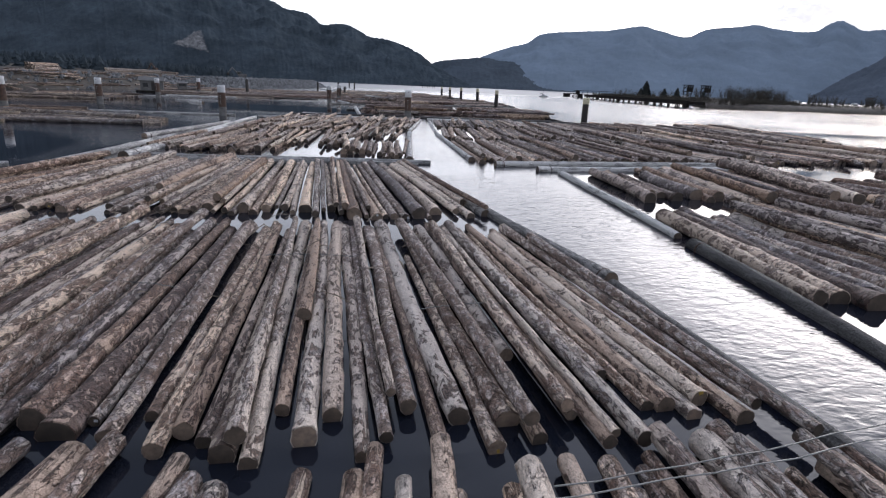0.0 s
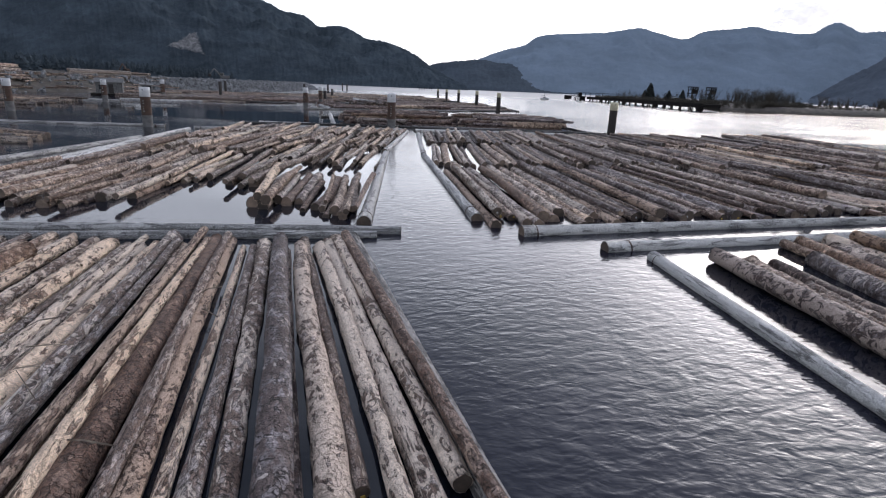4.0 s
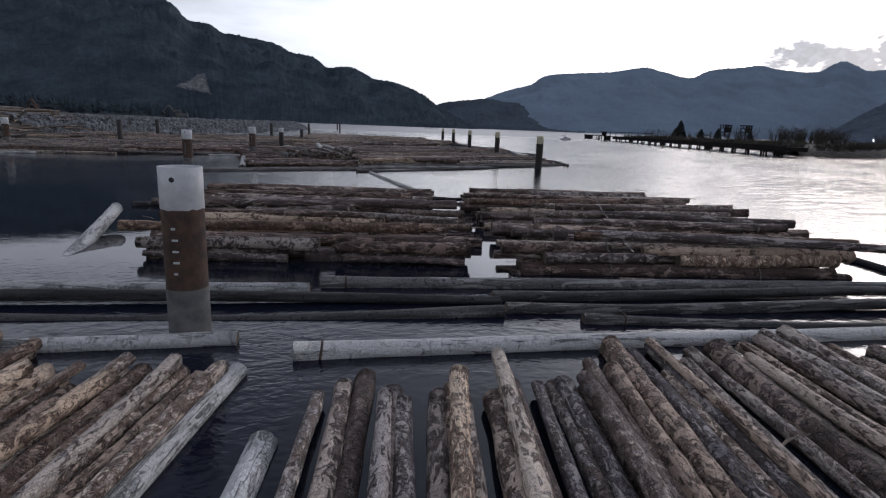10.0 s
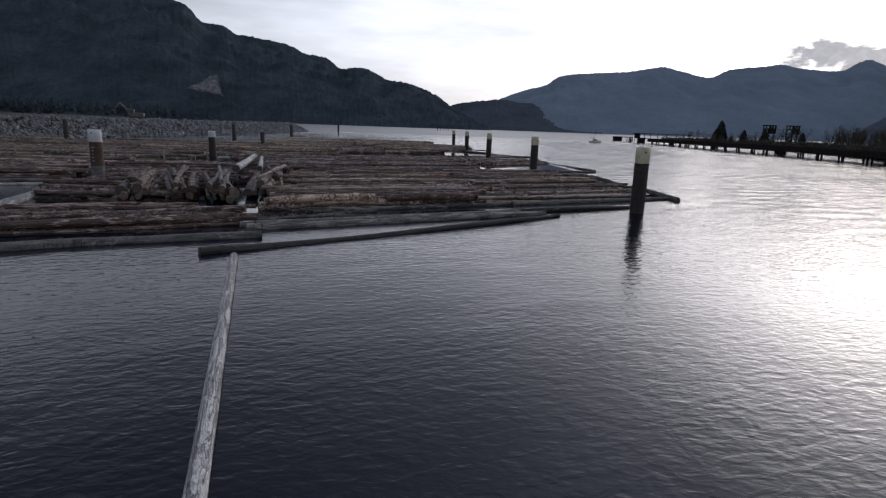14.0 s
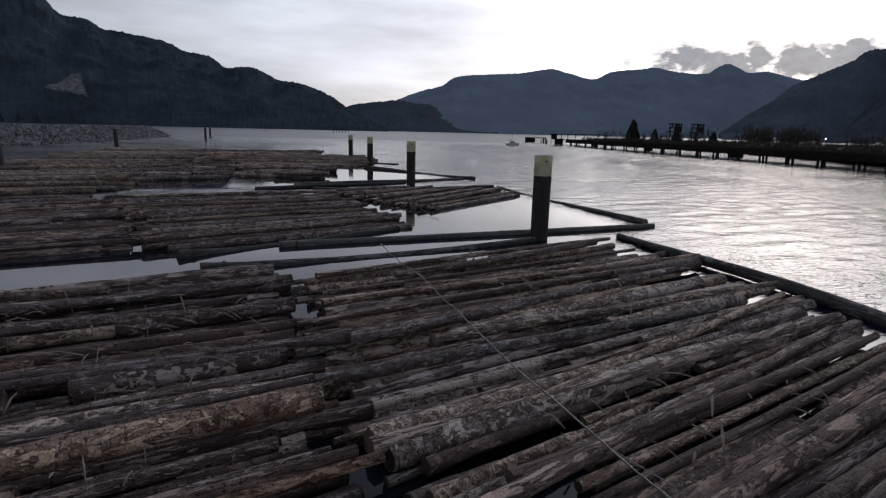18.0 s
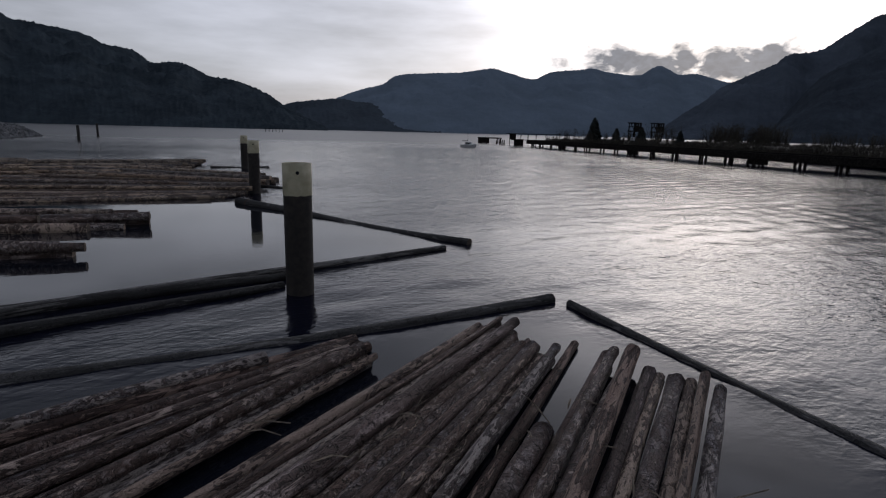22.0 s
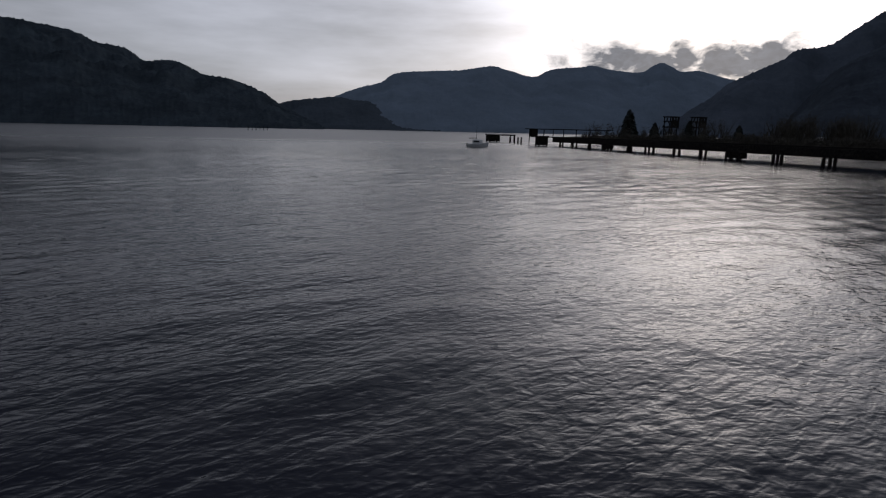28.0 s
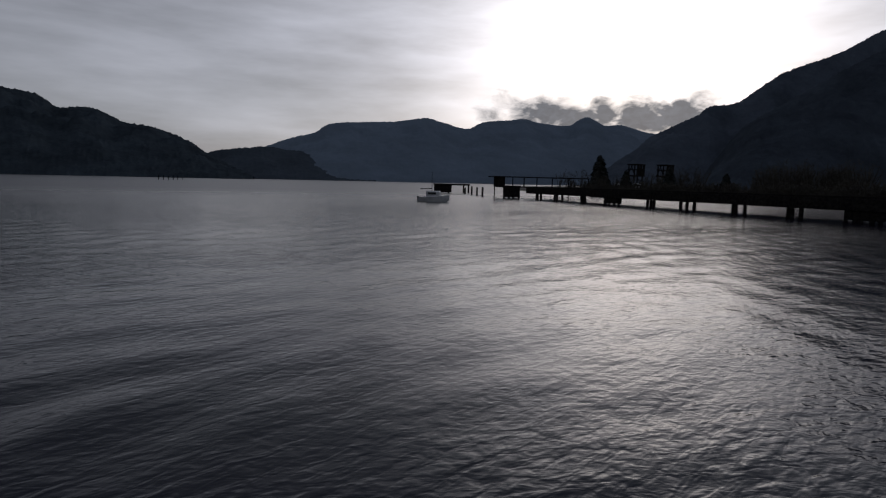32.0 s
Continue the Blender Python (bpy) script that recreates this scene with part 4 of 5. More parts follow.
left.row((-6.0, 68.4), (-2.92, 68.5), (-6.0, 77.0), (-2.78, 77.2), 0.29, 0.5, 0.4, gap=0.02, short=0.15, skew=0.5)
left.make()

right = Raft("dark brown logs floating side by side in a wide raft", 13, pools=((POOL, 0.50), (POOL_RED, 0.04), (POOL_DARK, 0.46)))
right.tags = 0.25
right.row((3.0, 39.0), (32.0, 46.0), (1.4, 51.6), (29.0, 57.6), 0.36, 0.75, 0.25, missing=0.03, gap=0.04)
right.row((0.8, 53.2), (30.5, 58.8), (0.35, 64.2), (29.0, 70.6), 0.36, 0.7, 0.25, missing=0.03, gap=0.04)
right.row((0.0, 66.6), (4.5, 66.9), (-0.7, 77.3), (4.2, 77.3), 0.33, 0.7, 0.40, gap=0.0, short=0.08, spread=0.25)
right.row((4.6, 67.2), (29.5, 70.5), (4.3, 78.8), (27.0, 82.5), 0.35, 0.7, 0.30, gap=0.03, missing=0.03)
right.make()
outer = Raft("dark logs floating at the outer edge of the raft", 14, pools=((POOL, 0.5), (POOL_DARK, 0.5)))
outer.row((32.5, 46.5), (44.0, 51.0), (29.5, 58.0), (41.0, 63.0), 0.44, 0.8, 0.3)
outer.row((30.8, 58.5), (42.0, 63.0), (29.5, 71.0), (42.0, 76.0), 0.44, 0.8, 0.3)
outer.row((29.8, 69.5), (42.0, 76.0), (27.5, 82.5), (43.0, 89.0), 0.42, 0.9, 0.3)
outer.make()

lane = Raft("thick brown logs floating in bundles beside the lane", 15, pools=((POOL, 0.2), (POOL_RED, 0.16), (POOL_DARK, 0.64)))
lane.row((9.4, 15.4), (21.0, 20.0), (9.0, 23.8), (17.0, 28.0), 0.52, 1.0, 0.30, gap=0.1)
lane.row((9.6, 28.6), (20.0, 27.6), (8.8, 35.2), (20.5, 39.5), 0.52, 0.9, 0.30, gap=0.15, missing=0.1)
lane.row((10.0, 2.0), (24.0, 8.0), (9.6, 13.5), (20.0, 19.0), 0.50, 1.0, 0.25, gap=0.1)
lane.row((20.5, 21.0), (40.0, 32.0), (18.0, 31.0), (36.0, 42.0), 0.50, 1.0, 0.25, gap=0.1)
lane.make()

heap = Raft("dark log bundles heaped high in the water and wired together", 16, pools=((POOL_OLD, 0.64), (POOL, 0.16), (POOL_DARK, 0.08), (POOL_RED, 0.12)))
for y, x0, x1, k in ((87.4, -8.8, 2.0, 3), (90.2, -9.6, 2.6, 3), (92.9, -10.6, 2.2, 3), (95.7, -11.8, -0.2, 3), (98.2, -12.4, 0.0, 3), (100.8, -12.2, 0.2, 2)):
    heap.bundle((x0, y - 0.5), (x1, y + 0.4), 2.6, 0.46, k + 1, cut=0.35, base=-0.22)
heap.make("log_bundles")
heap2 = Raft("dark log bundles heaped high in the water beside the channel", 17, pools=((POOL_OLD, 0.64), (POOL, 0.16), (POOL_DARK, 0.08), (POOL_RED, 0.12)))
for y, x0, x1, k in ((87.0, 3.4, 15.6, 3), (89.8, 4.2, 16.0, 3), (92.5, 4.1, 16.2, 3), (95.3, 3.2, 15.6, 3), (98.1, 2.7, 14.2, 3), (100.8, 2.6, 13.0, 3), (103.4, 2.2, 11.6, 2)):
    heap2.bundle((x0, y - 0.3), (x1, y + 0.8), 2.6, 0.46, k + 1, cut=0.35, base=-0.22)
heap2.make("log_bundles")

def field(label, seed, a0, a1, b0, b1, count, wide, d=0.42, layers=2, fresh=0.06):
    """A raft of wired bundles: their near ends from a0 to a1, their far ends from b0 to b1."""
    raft = Raft(label, seed, pools=((POOL_OLD, 0.70 - fresh), (POOL_DARK, 0.24), (POOL, fresh), (POOL_RED, 0.06)))
    for k in range(count):
        u = (k + 0.5) / count
        a, c = mix2(a0, a1, u), mix2(b0, b1, u)
        raft.bundle((a[0] + raft.rng.uniform(-0.8, 0.8), a[1]), (c[0] + raft.rng.uniform(-0.8, 0.8), c[1]), wide, d, layers, cut=0.5)
    return raft.make()


field("grey brown log bundles packed in a broad floating field", 18, (2.1, 144.2), (-1.1, 160.4), (14.8, 150.2), (12.2, 166.2), 7, 2.8, 0.33, 2, fresh=0.3)
slender = Raft("slender pale logs spread along the boom in front of the field", 31, pools=((POOL_OLD, 0.5), (POOL, 0.35), (POOL_DARK, 0.15)))
slender.row((3.6, 140.2), (2.0, 142.4), (14.2, 145.9), (13.6, 148.4), 0.25, 0.8, 0.7, short=0.35, skew=1.2)
slender.row((1.2, 139.2), (0.0, 142.0), (6.0, 142.2), (4.4, 145.6), 0.30, 0.9, 0.5, short=0.35, skew=1.0, missing=0.2)
slender.row((12.6, 146.4), (11.6, 150.4), (16.4, 148.4), (15.4, 153.6), 0.22, 0.7, 0.3, short=0.2, skew=1.5)
slender.make()
field("grey brown log bundles in the middle of the floating field", 28, (-8.2, 133.0), (-15.0, 156.4), (2.6, 138.5), (-1.2, 160.8), 9, 2.9, 0.33, 3)
field("weathered log bundles along the front of the field", 32, (-17.6, 123.9), (-19.6, 128.6), (-8.2, 128.9), (-9.8, 132.2), 2, 2.6, 0.34, 2)
field("weathered log bundles along the shoreward side of the field", 19, (-23.2, 134.4), (-30.5, 157.0), (-15.0, 135.2), (-17.0, 161.0), 9, 2.9, 0.36, 2)
field("low weathered log bundles lying towards the shore", 29, (-41.4, 137.0), (-46.0, 156.0), (-28.4, 144.4), (-31.5, 160.0), 7, 3.0, 0.40, 2)
cross = Raft("heap of peeling short logs lying crosswise on the floating field", 30, pools=((POOL_BOOM_WORN, 0.22), (POOL_DARK, 0.6), (POOL_RED, 0.18)))
for near_end, far_end, wide in (((-10.8, 138.6), (-14.2, 149.2), 2.8), ((-12.2, 135.0), (-17.4, 146.0), 2.2), ((-14.5, 134.8), (-19.6, 145.2), 2.2), ((-16.8, 133.8), (-21.4, 143.6), 2.0)):
    cross.bundle(near_end, far_end, wide, 0.38, 3, 1.2)
cross.logs = [((p[0], p[1], p[2] + 0.35), (q[0], q[1], q[2] + 0.35), w) for p, q, w in cross.logs]
cross.wires = []
cross.make("log_heap")
boom((-16.8, 148.1), (-21.8, 165.4), 0.62, False, 0.95, "pale bare log lying on top of the raft")
boom((-15.4, 149.6), (-20.7, 164.6), 0.42, False, 0.90, "pale bare log lying on top of the raft")

third = Raft("dark logs lying parallel in a floating raft", 20, pools=((POOL_OLD, 0.58), (POOL_DARK, 0.42)))
third.row((-7.4, 165.9), (-16.0, 182.6), (3.2, 171.7), (-1.8, 186.2), 0.32, 0.6, 0.45, short=0.25)
third.row((-20.6, 161.6), (-29.6, 178.4), (-9.0, 166.6), (-16.6, 182.6), 0.36, 0.9, 0.40, short=0.25)
third.make()
fan = Raft("dark slender logs spread like a fan inside the boom", 22, pools=((POOL_OLD, 0.3), (POOL_DARK, 0.7)))
fan.row((-2.2, 186.9), (0.8, 183.6), (6.8, 191.8), (6.8, 190.0), 0.27, 0.5, 0.4, short=0.1)
fan.row((1.0, 183.2), (3.6, 180.6), (10.3, 192.2), (11.2, 189.8), 0.27, 0.5, 0.4, short=0.1)
fan.row((3.8, 180.4), (5.6, 178.7), (11.8, 190.4), (14.2, 188.0), 0.27, 0.5, 0.5, short=0.1)
fan.make()
fourth = Raft("dark logs floating behind the third boom", 23, pools=((POOL_OLD, 0.3), (POOL_DARK, 0.7)))
fourth.row((-14.0, 207.6), (-15.6, 212.4), (-3.4, 208.4), (-3.8, 212.2), 0.40, 1.4, 0.5, short=0.3, skew=1.0)
fourth.row((-11.0, 202.0), (-12.4, 204.6), (-3.4, 202.6), (-4.0, 204.4), 0.40, 0.8, 0.2, short=0.3, missing=0.2)
fourth.row((-23.0, 196.0), (-26.0, 214.0), (-13.6, 199.4), (-16.2, 215.0), 0.44, 1.6, 0.2, short=0.3, missing=0.25)
fourth.make()

far = Raft("far field of grey brown floating logs", 24, joined=True)
far.row((-15.4, 219.0), (-23.2, 254.0), (-0.6, 221.6), (2.4, 236.0), 0.40, 1.5, 0.3)
far.row((-23.2, 231.7), (-26.1, 255.9), (-7.7, 237.3), (-8.7, 260.6), 0.46, 1.5, 0.3)
far.row((-40.5, 212.9), (-44.4, 252.1), (-25.1, 216.7), (-26.1, 255.9), 0.46, 1.5, 0.3)
far.row((-59.1, 149.9), (-63.7, 210.1), (-45.2, 154.5), (-43.4, 212.9), 0.46, 1.5, 0.3)
far.row((-45.1, 157.2), (-45.4, 212.9), (-31.3, 160.9), (-32.8, 214.8), 0.46, 1.5, 0.3)
far.row((-30.9, 182.9), (-34.7, 216.7), (-19.3, 187.5), (-21.2, 220.5), 0.46, 1.5, 0.3)
far.row((-66.0, 138.0), (-70.0, 156.0), (-51.0, 133.0), (-55.0, 151.0), 0.44, 1.5, 0.3)
far.row((-51.0, 132.4), (-56.0, 151.0), (-39.0, 134.2), (-45.0, 151.0), 0.44, 1.5, 0.3)
far.row((-80.0, 160.0), (-80.0, 200.0), (-66.0, 160.0), (-66.0, 204.0), 0.46, 1.5, 0.3, missing=0.1)
far.make("far_log_field")
side = Raft("low raft of weathered logs off to the shoreward side", 25, joined=True)
side.row((-52.0, 50.0), (-56.0, 66.0), (-38.0, 52.0), (-40.0, 68.0), 0.42, 1.4, 0.2, missing=0.2)
side.row((-39.0, 52.0), (-40.0, 66.0), (-26.0, 55.0), (-27.0, 60.0), 0.42, 1.4, 0.2, missing=0.2)
side.row((-70.0, 95.0), (-74.0, 112.0), (-56.0, 98.0), (-60.0, 116.0), 0.42, 1.4, 0.2, missing=0.2)
side.make("side_log_field")

# ---- shoreward bank and breakwater ----
SHORE = [(-150.0, 40.0), (-100.0, 100.0), (-91.0, 135.0), (-86.0, 165.0), (-81.0, 205.0), (-76.0, 255.0), (-74.0, 305.0), (-78.0, 360.0), (-84.0, 405.0), (-92.0, 425.0)]


def along(points, d):
    """The place at distance d along a line of points, and its direction."""
    for p, q in zip(points, points[1:]):
        n = math.dist(p, q)
        if d <= n:
            return mix2(p, q, d / n), ((q[0] - p[0]) / n, (q[1] - p[1]) / n)
        d -= n
    return points[-1], (0.0, 1.0)


def bank():
    """The land behind the water's edge: a sloping bank and a flat yard."""
    V, F = [], []
    total = sum(math.dist(p, q) for p, q in zip(SHORE, SHORE[1:]))
    n = 90
    offs = [(-3, -2.0), (0, 0.0), (4, 1.6), (8, 2.9), (13, 3.2), (40, 3.2), (140, 4.5), (420, 14.0), (900, 28.0)]
    for i in range(n + 1):
        (x, y), (dx, dy) = along(SHORE, total * i / n)
        for k, (o, z) in enumerate(offs):
            zz = z + (noise.noise(Vector((x * 0.08, y * 0.08, k))) * 0.7 if 1 < k < 8 else 0)
            V.append((x - dy * o, y + dx * o * 0.15, zz))
    w = len(offs)
    for i in range(n):
        for k in range(w - 1):
            a = i * w + k
            F.append((a, a + w, a + w + 1, a + 1))
    ob = new("ground_bank", pydata("ground_bank", V, F, [EARTH]))
    return tagged(ob, "dark earth bank and yard behind the breakwater", "bank", kind="structure")


bank()


def rocks(name, label, count, seed, d0, d1):
    """Broken rock tipped along the bank, each stone an uneven lump."""
    rng = random.Random(seed)
    bm = bmesh.new()
    bmesh.ops.create_icosphere(bm, subdivisions=1, radius=1.0)
    bm.verts.ensure_lookup_table()
    base = [v.co.copy() for v in bm.verts]
    tris = [tuple(v.index for v in f.verts) for f in bm.faces]
    bm.free()
    V, F = [], []
    for _ in range(count):
        d = rng.uniform(d0, d1)
        (x, y), (dx, dy) = along(SHORE, d)
        o = rng.uniform(-0.8, 13.0)
        z = min(3.5, 0.45 * o) + rng.uniform(-0.2, 0.45)
        r = rng.uniform(0.24, 0.62) * (1.5 if rng.random() < 0.12 else 1.0)
        sx, sy, sz = (r * rng.uniform(0.6, 1.35) for _ in range(3))
        spin = Euler((rng.uniform(0, 6), rng.uniform(0, 6), rng.uniform(0, 6))).to_matrix()
        off = len(V)
        for p in base:
            k = rng.uniform(0.58, 1.18)
            q = spin @ Vector((p.x * sx * k, p.y * sy * k, p.z * sz * k))
            V.append((x - dy * o + q.x, y + q.y, z + q.z))
        F += [tuple(off + i for i in t) for t in tris]
    ob = new(name, pydata(name, V, F, [ROCK], False))
    return tagged(ob, label, "breakwater", kind="stuff")


rocks("breakwater_rocks", "grey broken rock of the long breakwater", 9500, 31, 165, 392)
rocks("bank_rubble", "loose stones on the earth bank", 350, 32, 40, 165)


def conifers(name, label, spots, seed, mat):
    """Many far conifers joined: tiers of drooping, uneven branches round a thin stem."""
    rng = random.Random(seed)
    V, F = [], []
    for x, y, z, h in spots:
        tiers = 7
        r0 = h * rng.uniform(0.28, 0.5)
        for k in range(tiers):
            u = k / tiers
            zb, zt = z + h * (0.08 + 0.9 * u), z + h * min(1.0, 0.08 + 0.9 * u + 0.24)
            r = r0 * (1 - u) ** 0.8 + 0.08
            off, m = len(V), 9
            turn = rng.uniform(0, 6)
            for j in range(m):
                a = turn + 2 * math.pi * j / m
                rr = r * rng.uniform(0.55, 1.2)
                V.append((x + rr * math.cos(a), y + rr * math.sin(a), zb + rng.uniform(-0.04, 0.03) * h))
            V.append((x, y, zt))
            F += [(off + j, off + (j + 1) % m, off + m) for j in range(m)]
    ob = new(name, pydata(name, V, F, [mat], False))
    return tagged(ob, label, "forest", kind="stuff")


frng = random.Random(41)
spots = []
for _ in range(2200):
    d = frng.uniform(0, 430)
    (x, y), (dx, dy) = along(SHORE, d)
    o = frng.uniform(60, 330)
    spots.append((x - o, y + frng.uniform(-20, 20), 2.4 + o * 0.03, frng.uniform(2.5, 7)))
conifers("bank_forest", "dark low forest behind the breakwater", spots, 42, FOREST)


def log_deck(at, turn, length, rows, high, label, pool, seed):
    """Sawn logs decked on land, their ends in line."""
    rng = random.Random(seed)
    root = thing("log_deck", label, "log pile", "log piles", at=at, turn=turn)
    for k in range(high):
        for i in range(rows - k):
            ob = new("log", rng.choice(pool))
            ob.parent = root
            y = (i - (rows - k - 1) / 2) * 0.62 + rng.uniform(-0.04, 0.04)
            a = rng.uniform(-0.5, 0.5)
            lay(ob, (-length / 2 + a, y, 0.3 + k * 0.52), (length / 2 + a, y + rng.uniform(-0.1, 0.1), 0.3 + k * 0.52), rng.uniform(0.24, 0.34), rng.uniform(0, 6))
    return root


def drift(name, label, count, seed, d0, d1, o0, o1):
    """Weathered logs and trimmings strewn over the bank, lying as they were left."""
    raft = Raft(label, seed, joined=True)
    r = raft.rng
    for _ in range(count):
        (x, y), (dx, dy) = along(SHORE, r.uniform(d0, d1))
        o, n, a = r.uniform(o0, o1), r.uniform(2.5, 9.0), math.atan2(dy, dx) + r.gauss(0, 0.55)
        px, py, z = x - dy * o, y + dx * o * 0.15, min(3.4, 0.4 * o) + r.uniform(0.15, 0.7)
        raft.logs.append(((px, py, z), (px + n * math.cos(a), py + n * math.sin(a), z + r.uniform(-0.25, 0.35)), r.uniform(0.10, 0.24)))
    raft.make(name)


drift("bank_drift", "grey drift logs and trimmings strewn on the bank", 420, 57, 40, 175, 0.5, 26.0)
skids = thing("skid_logs", "long thin logs laid down the bank as a slipway", "log slipway", at=(0, 0, 0))
for k in range(9):
    ob = new("skid_log", POOL[k])
    ob.parent = skids
    sy = 118 + 4.6 * k
    lay(ob, (-89.5 - 0.25 * (9 - k), sy + 6, -0.1), (-104.0, sy - 2.0, 4.0), 0.17, k)

POOL_PALE = log_pool("log", 4, 8, bark_material("peeled_pale_log", dark=(0.09, 0.08, 0.07), mid=(0.18, 0.158, 0.138), pale=(0.34, 0.30, 0.255), strip=0.46, grey=(0.24, 0.222, 0.205)))
log_deck((-98, 186, 2.9), 24, 15, 9, 5, "pale peeled logs decked on the shore bank", POOL_PALE, 51)
log_deck((-97, 197, 3.0), 12, 13, 8, 4, "pale peeled logs lying on the bank", POOL_PALE, 52)
log_deck((-106, 203, 3.1), 64, 12, 7, 3, "reddish logs decked in the shore yard", POOL_RED, 53)
log_deck((-128, 188, 3.6), 80, 10, 8, 5, "brown logs stacked high in the yard", POOL, 54)
log_deck((-112, 150, 3.0), 30, 14, 6, 2, "dark logs lying on the sloping bank", POOL_DARK, 55)
log_deck((-97, 146, 2.6), 70, 13, 6, 2, "reddish logs drawn up at the water's edge", POOL_RED, 56)


def excavator(at, turn, body, label):
    root = thing("excavator", label, "excavator", "excavators", at=at, turn=turn)
    for s in (-1, 1):
        bm = bmesh.new()
        box(bm, -1.9, 1.9, s * 1.25 - 0.3, s * 1.25 + 0.3, 0.0, 0.85, 0.3)
        part("track", bm, STEEL_DARK, root)
    bm = bmesh.new()
    box(bm, -2.0, 1.2, -1.3, 1.3, 0.95, 2.1, 0.15)
    part("engine_body", bm, body, root)
    bm = bmesh.new()
    box(bm, 0.2, 1.8, 0.1, 1.3, 1.2, 3.1, 0.12)
    cab = part("cab", bm, body, root)
    bm = bmesh.new()
    box(bm, 0.45, 1.83, 0.06, 1.34, 2.0, 2.9, 0.05)
    part("window", bm, GLASS_DARK, cab)
    bm = bmesh.new()
    rod(bm, (1.1, -0.4, 1.6), (3.8, -0.4, 4.6), 0.28, 0.22, 6)
    part("boom_arm", bm, body, root)
    bm = bmesh.new()
    rod(bm, (3.8, -0.4, 4.6), (5.6, -0.4, 2.4), 0.2, 0.15, 6)
    part("dipper_arm", bm, body, root)
    bm = bmesh.new()
    box(bm, 5.1, 6.1, -0.9, 0.1, 1.5, 2.5, 0.2)
    part("bucket", bm, STEEL_DARK, root)
    return root


excavator((-89, 256, 3.7), 200, STEEL_GREY, "grey excavator working on top of the breakwater")
excavator((-101, 208, 3.3), 160, STEEL_RUST, "rusty dark log loader in the shore yard")


def tug(at, turn, label):
    """A small boom boat: a stubby hull, a wheelhouse with windows, a fender and a mast."""
    root = thing("boom_boat", label, "boat", "work boats", at=at, turn=turn)
    bm = bmesh.new()
    for x, w, z0, z1 in ((-2.6, 1.1, -0.4, 0.7), (0.8, 1.3, -0.5, 0.8), (2.4, 0.8, -0.3, 1.0), (3.1, 0.15, 0.1, 1.2)):
        for s in (-1, 1):
            bm.verts.new((x, s * w, z1))
            bm.verts.new((x, s * w * 0.6, z0))
    bmesh.ops.convex_hull(bm, input=bm.verts[:])
    part("hull", bm, STEEL_DARK, root)
    bm = bmesh.new()
    box(bm, -1.4, 0.9, -0.9, 0.9, 0.75, 2.5, 0.08)
    house = part("wheelhouse", bm, STEEL_GREY, root)
    for s in (-1, 1):
        bm = bmesh.new()
        box(bm, -1.1, 0.6, s * 0.91 - 0.02, s * 0.91 + 0.02, 1.6, 2.2)
        part("window", bm, GLASS_DARK, house)
    bm = bmesh.new()
    box(bm, -1.6, 1.1, -1.05, 1.05, 2.5, 2.62, 0.04)
    part("roof", bm, SHED, root)
    bm = bmesh.new()
    rod(bm, (-0.4, 0, 2.6), (-0.4, 0, 4.0), 0.05)
    part("mast", bm, STEEL_DARK, root)
    return root


tug((-68.0, 154.0, 0.0), 30, "small grey boom boat moored beside the float")


def float_shed():
    root = thing("float_shed", "pale clad shed standing on a low float", "shed", at=(-71, 145, 0), turn=25)
    bm = bmesh.new()
    box(bm, -4.0, 4.0, -2.4, 2.4, -0.3, 0.45, 0.05)
    part("float", bm, TIMBER, root)
    bm = bmesh.new()
    box(bm, -3.0, 2.0, -1.7, 1.7, 0.45, 2.8, 0.03)
    part("walls", bm, STEEL_GREY, root)
    bm = bmesh.new()
    v = [bm.verts.new(p) for p in ((-3.3, -2.0, 2.8), (2.3, -2.0, 2.8), (2.3, 2.0, 2.8), (-3.3, 2.0, 2.8), (-3.3, 0, 3.7), (2.3, 0, 3.7))]
    for q in ((0, 1, 5, 4), (2, 3, 4, 5), (0, 4, 3), (1, 2, 5), (3, 2, 1, 0)):
        bm.faces.new([v[i] for i in q])
    part("roof", bm, STEEL_GREY, root)
    bm = bmesh.new()
    box(bm, -0.6, 0.3, -1.74, -1.66, 0.5, 2.4)
    part("door", bm, STEEL_DARK, root)
    bm = bmesh.new()
    box(bm, -2.4, -1.3, -1.74, -1.66, 1.3, 2.2)
    part("window", bm, GLASS_DARK, root)


float_shed()
boom((-60.0, 128.0), (-46.0, 131.5), 0.45)
boom((-48.5, 108.0), (-41.0, 111.5), 0.40)
boom((-44.0, 104.0), (-40.5, 101.0), 0.60)
boom((-74.0, 118.0), (-56.0, 121.0), 0.40)
boom((-62.0, 168.0), (-36.0, 178.0), 0.45, False, 0.06, "long pale boom stick along the far field")
boom((-24.5, 72.5), (-44.0, 70.5), 0.36)
boom((-21.5, 71.8), (-6.0, 76.8), 0.36)
boom((-45.0, 73.0), (-62.0, 71.5), 0.36)


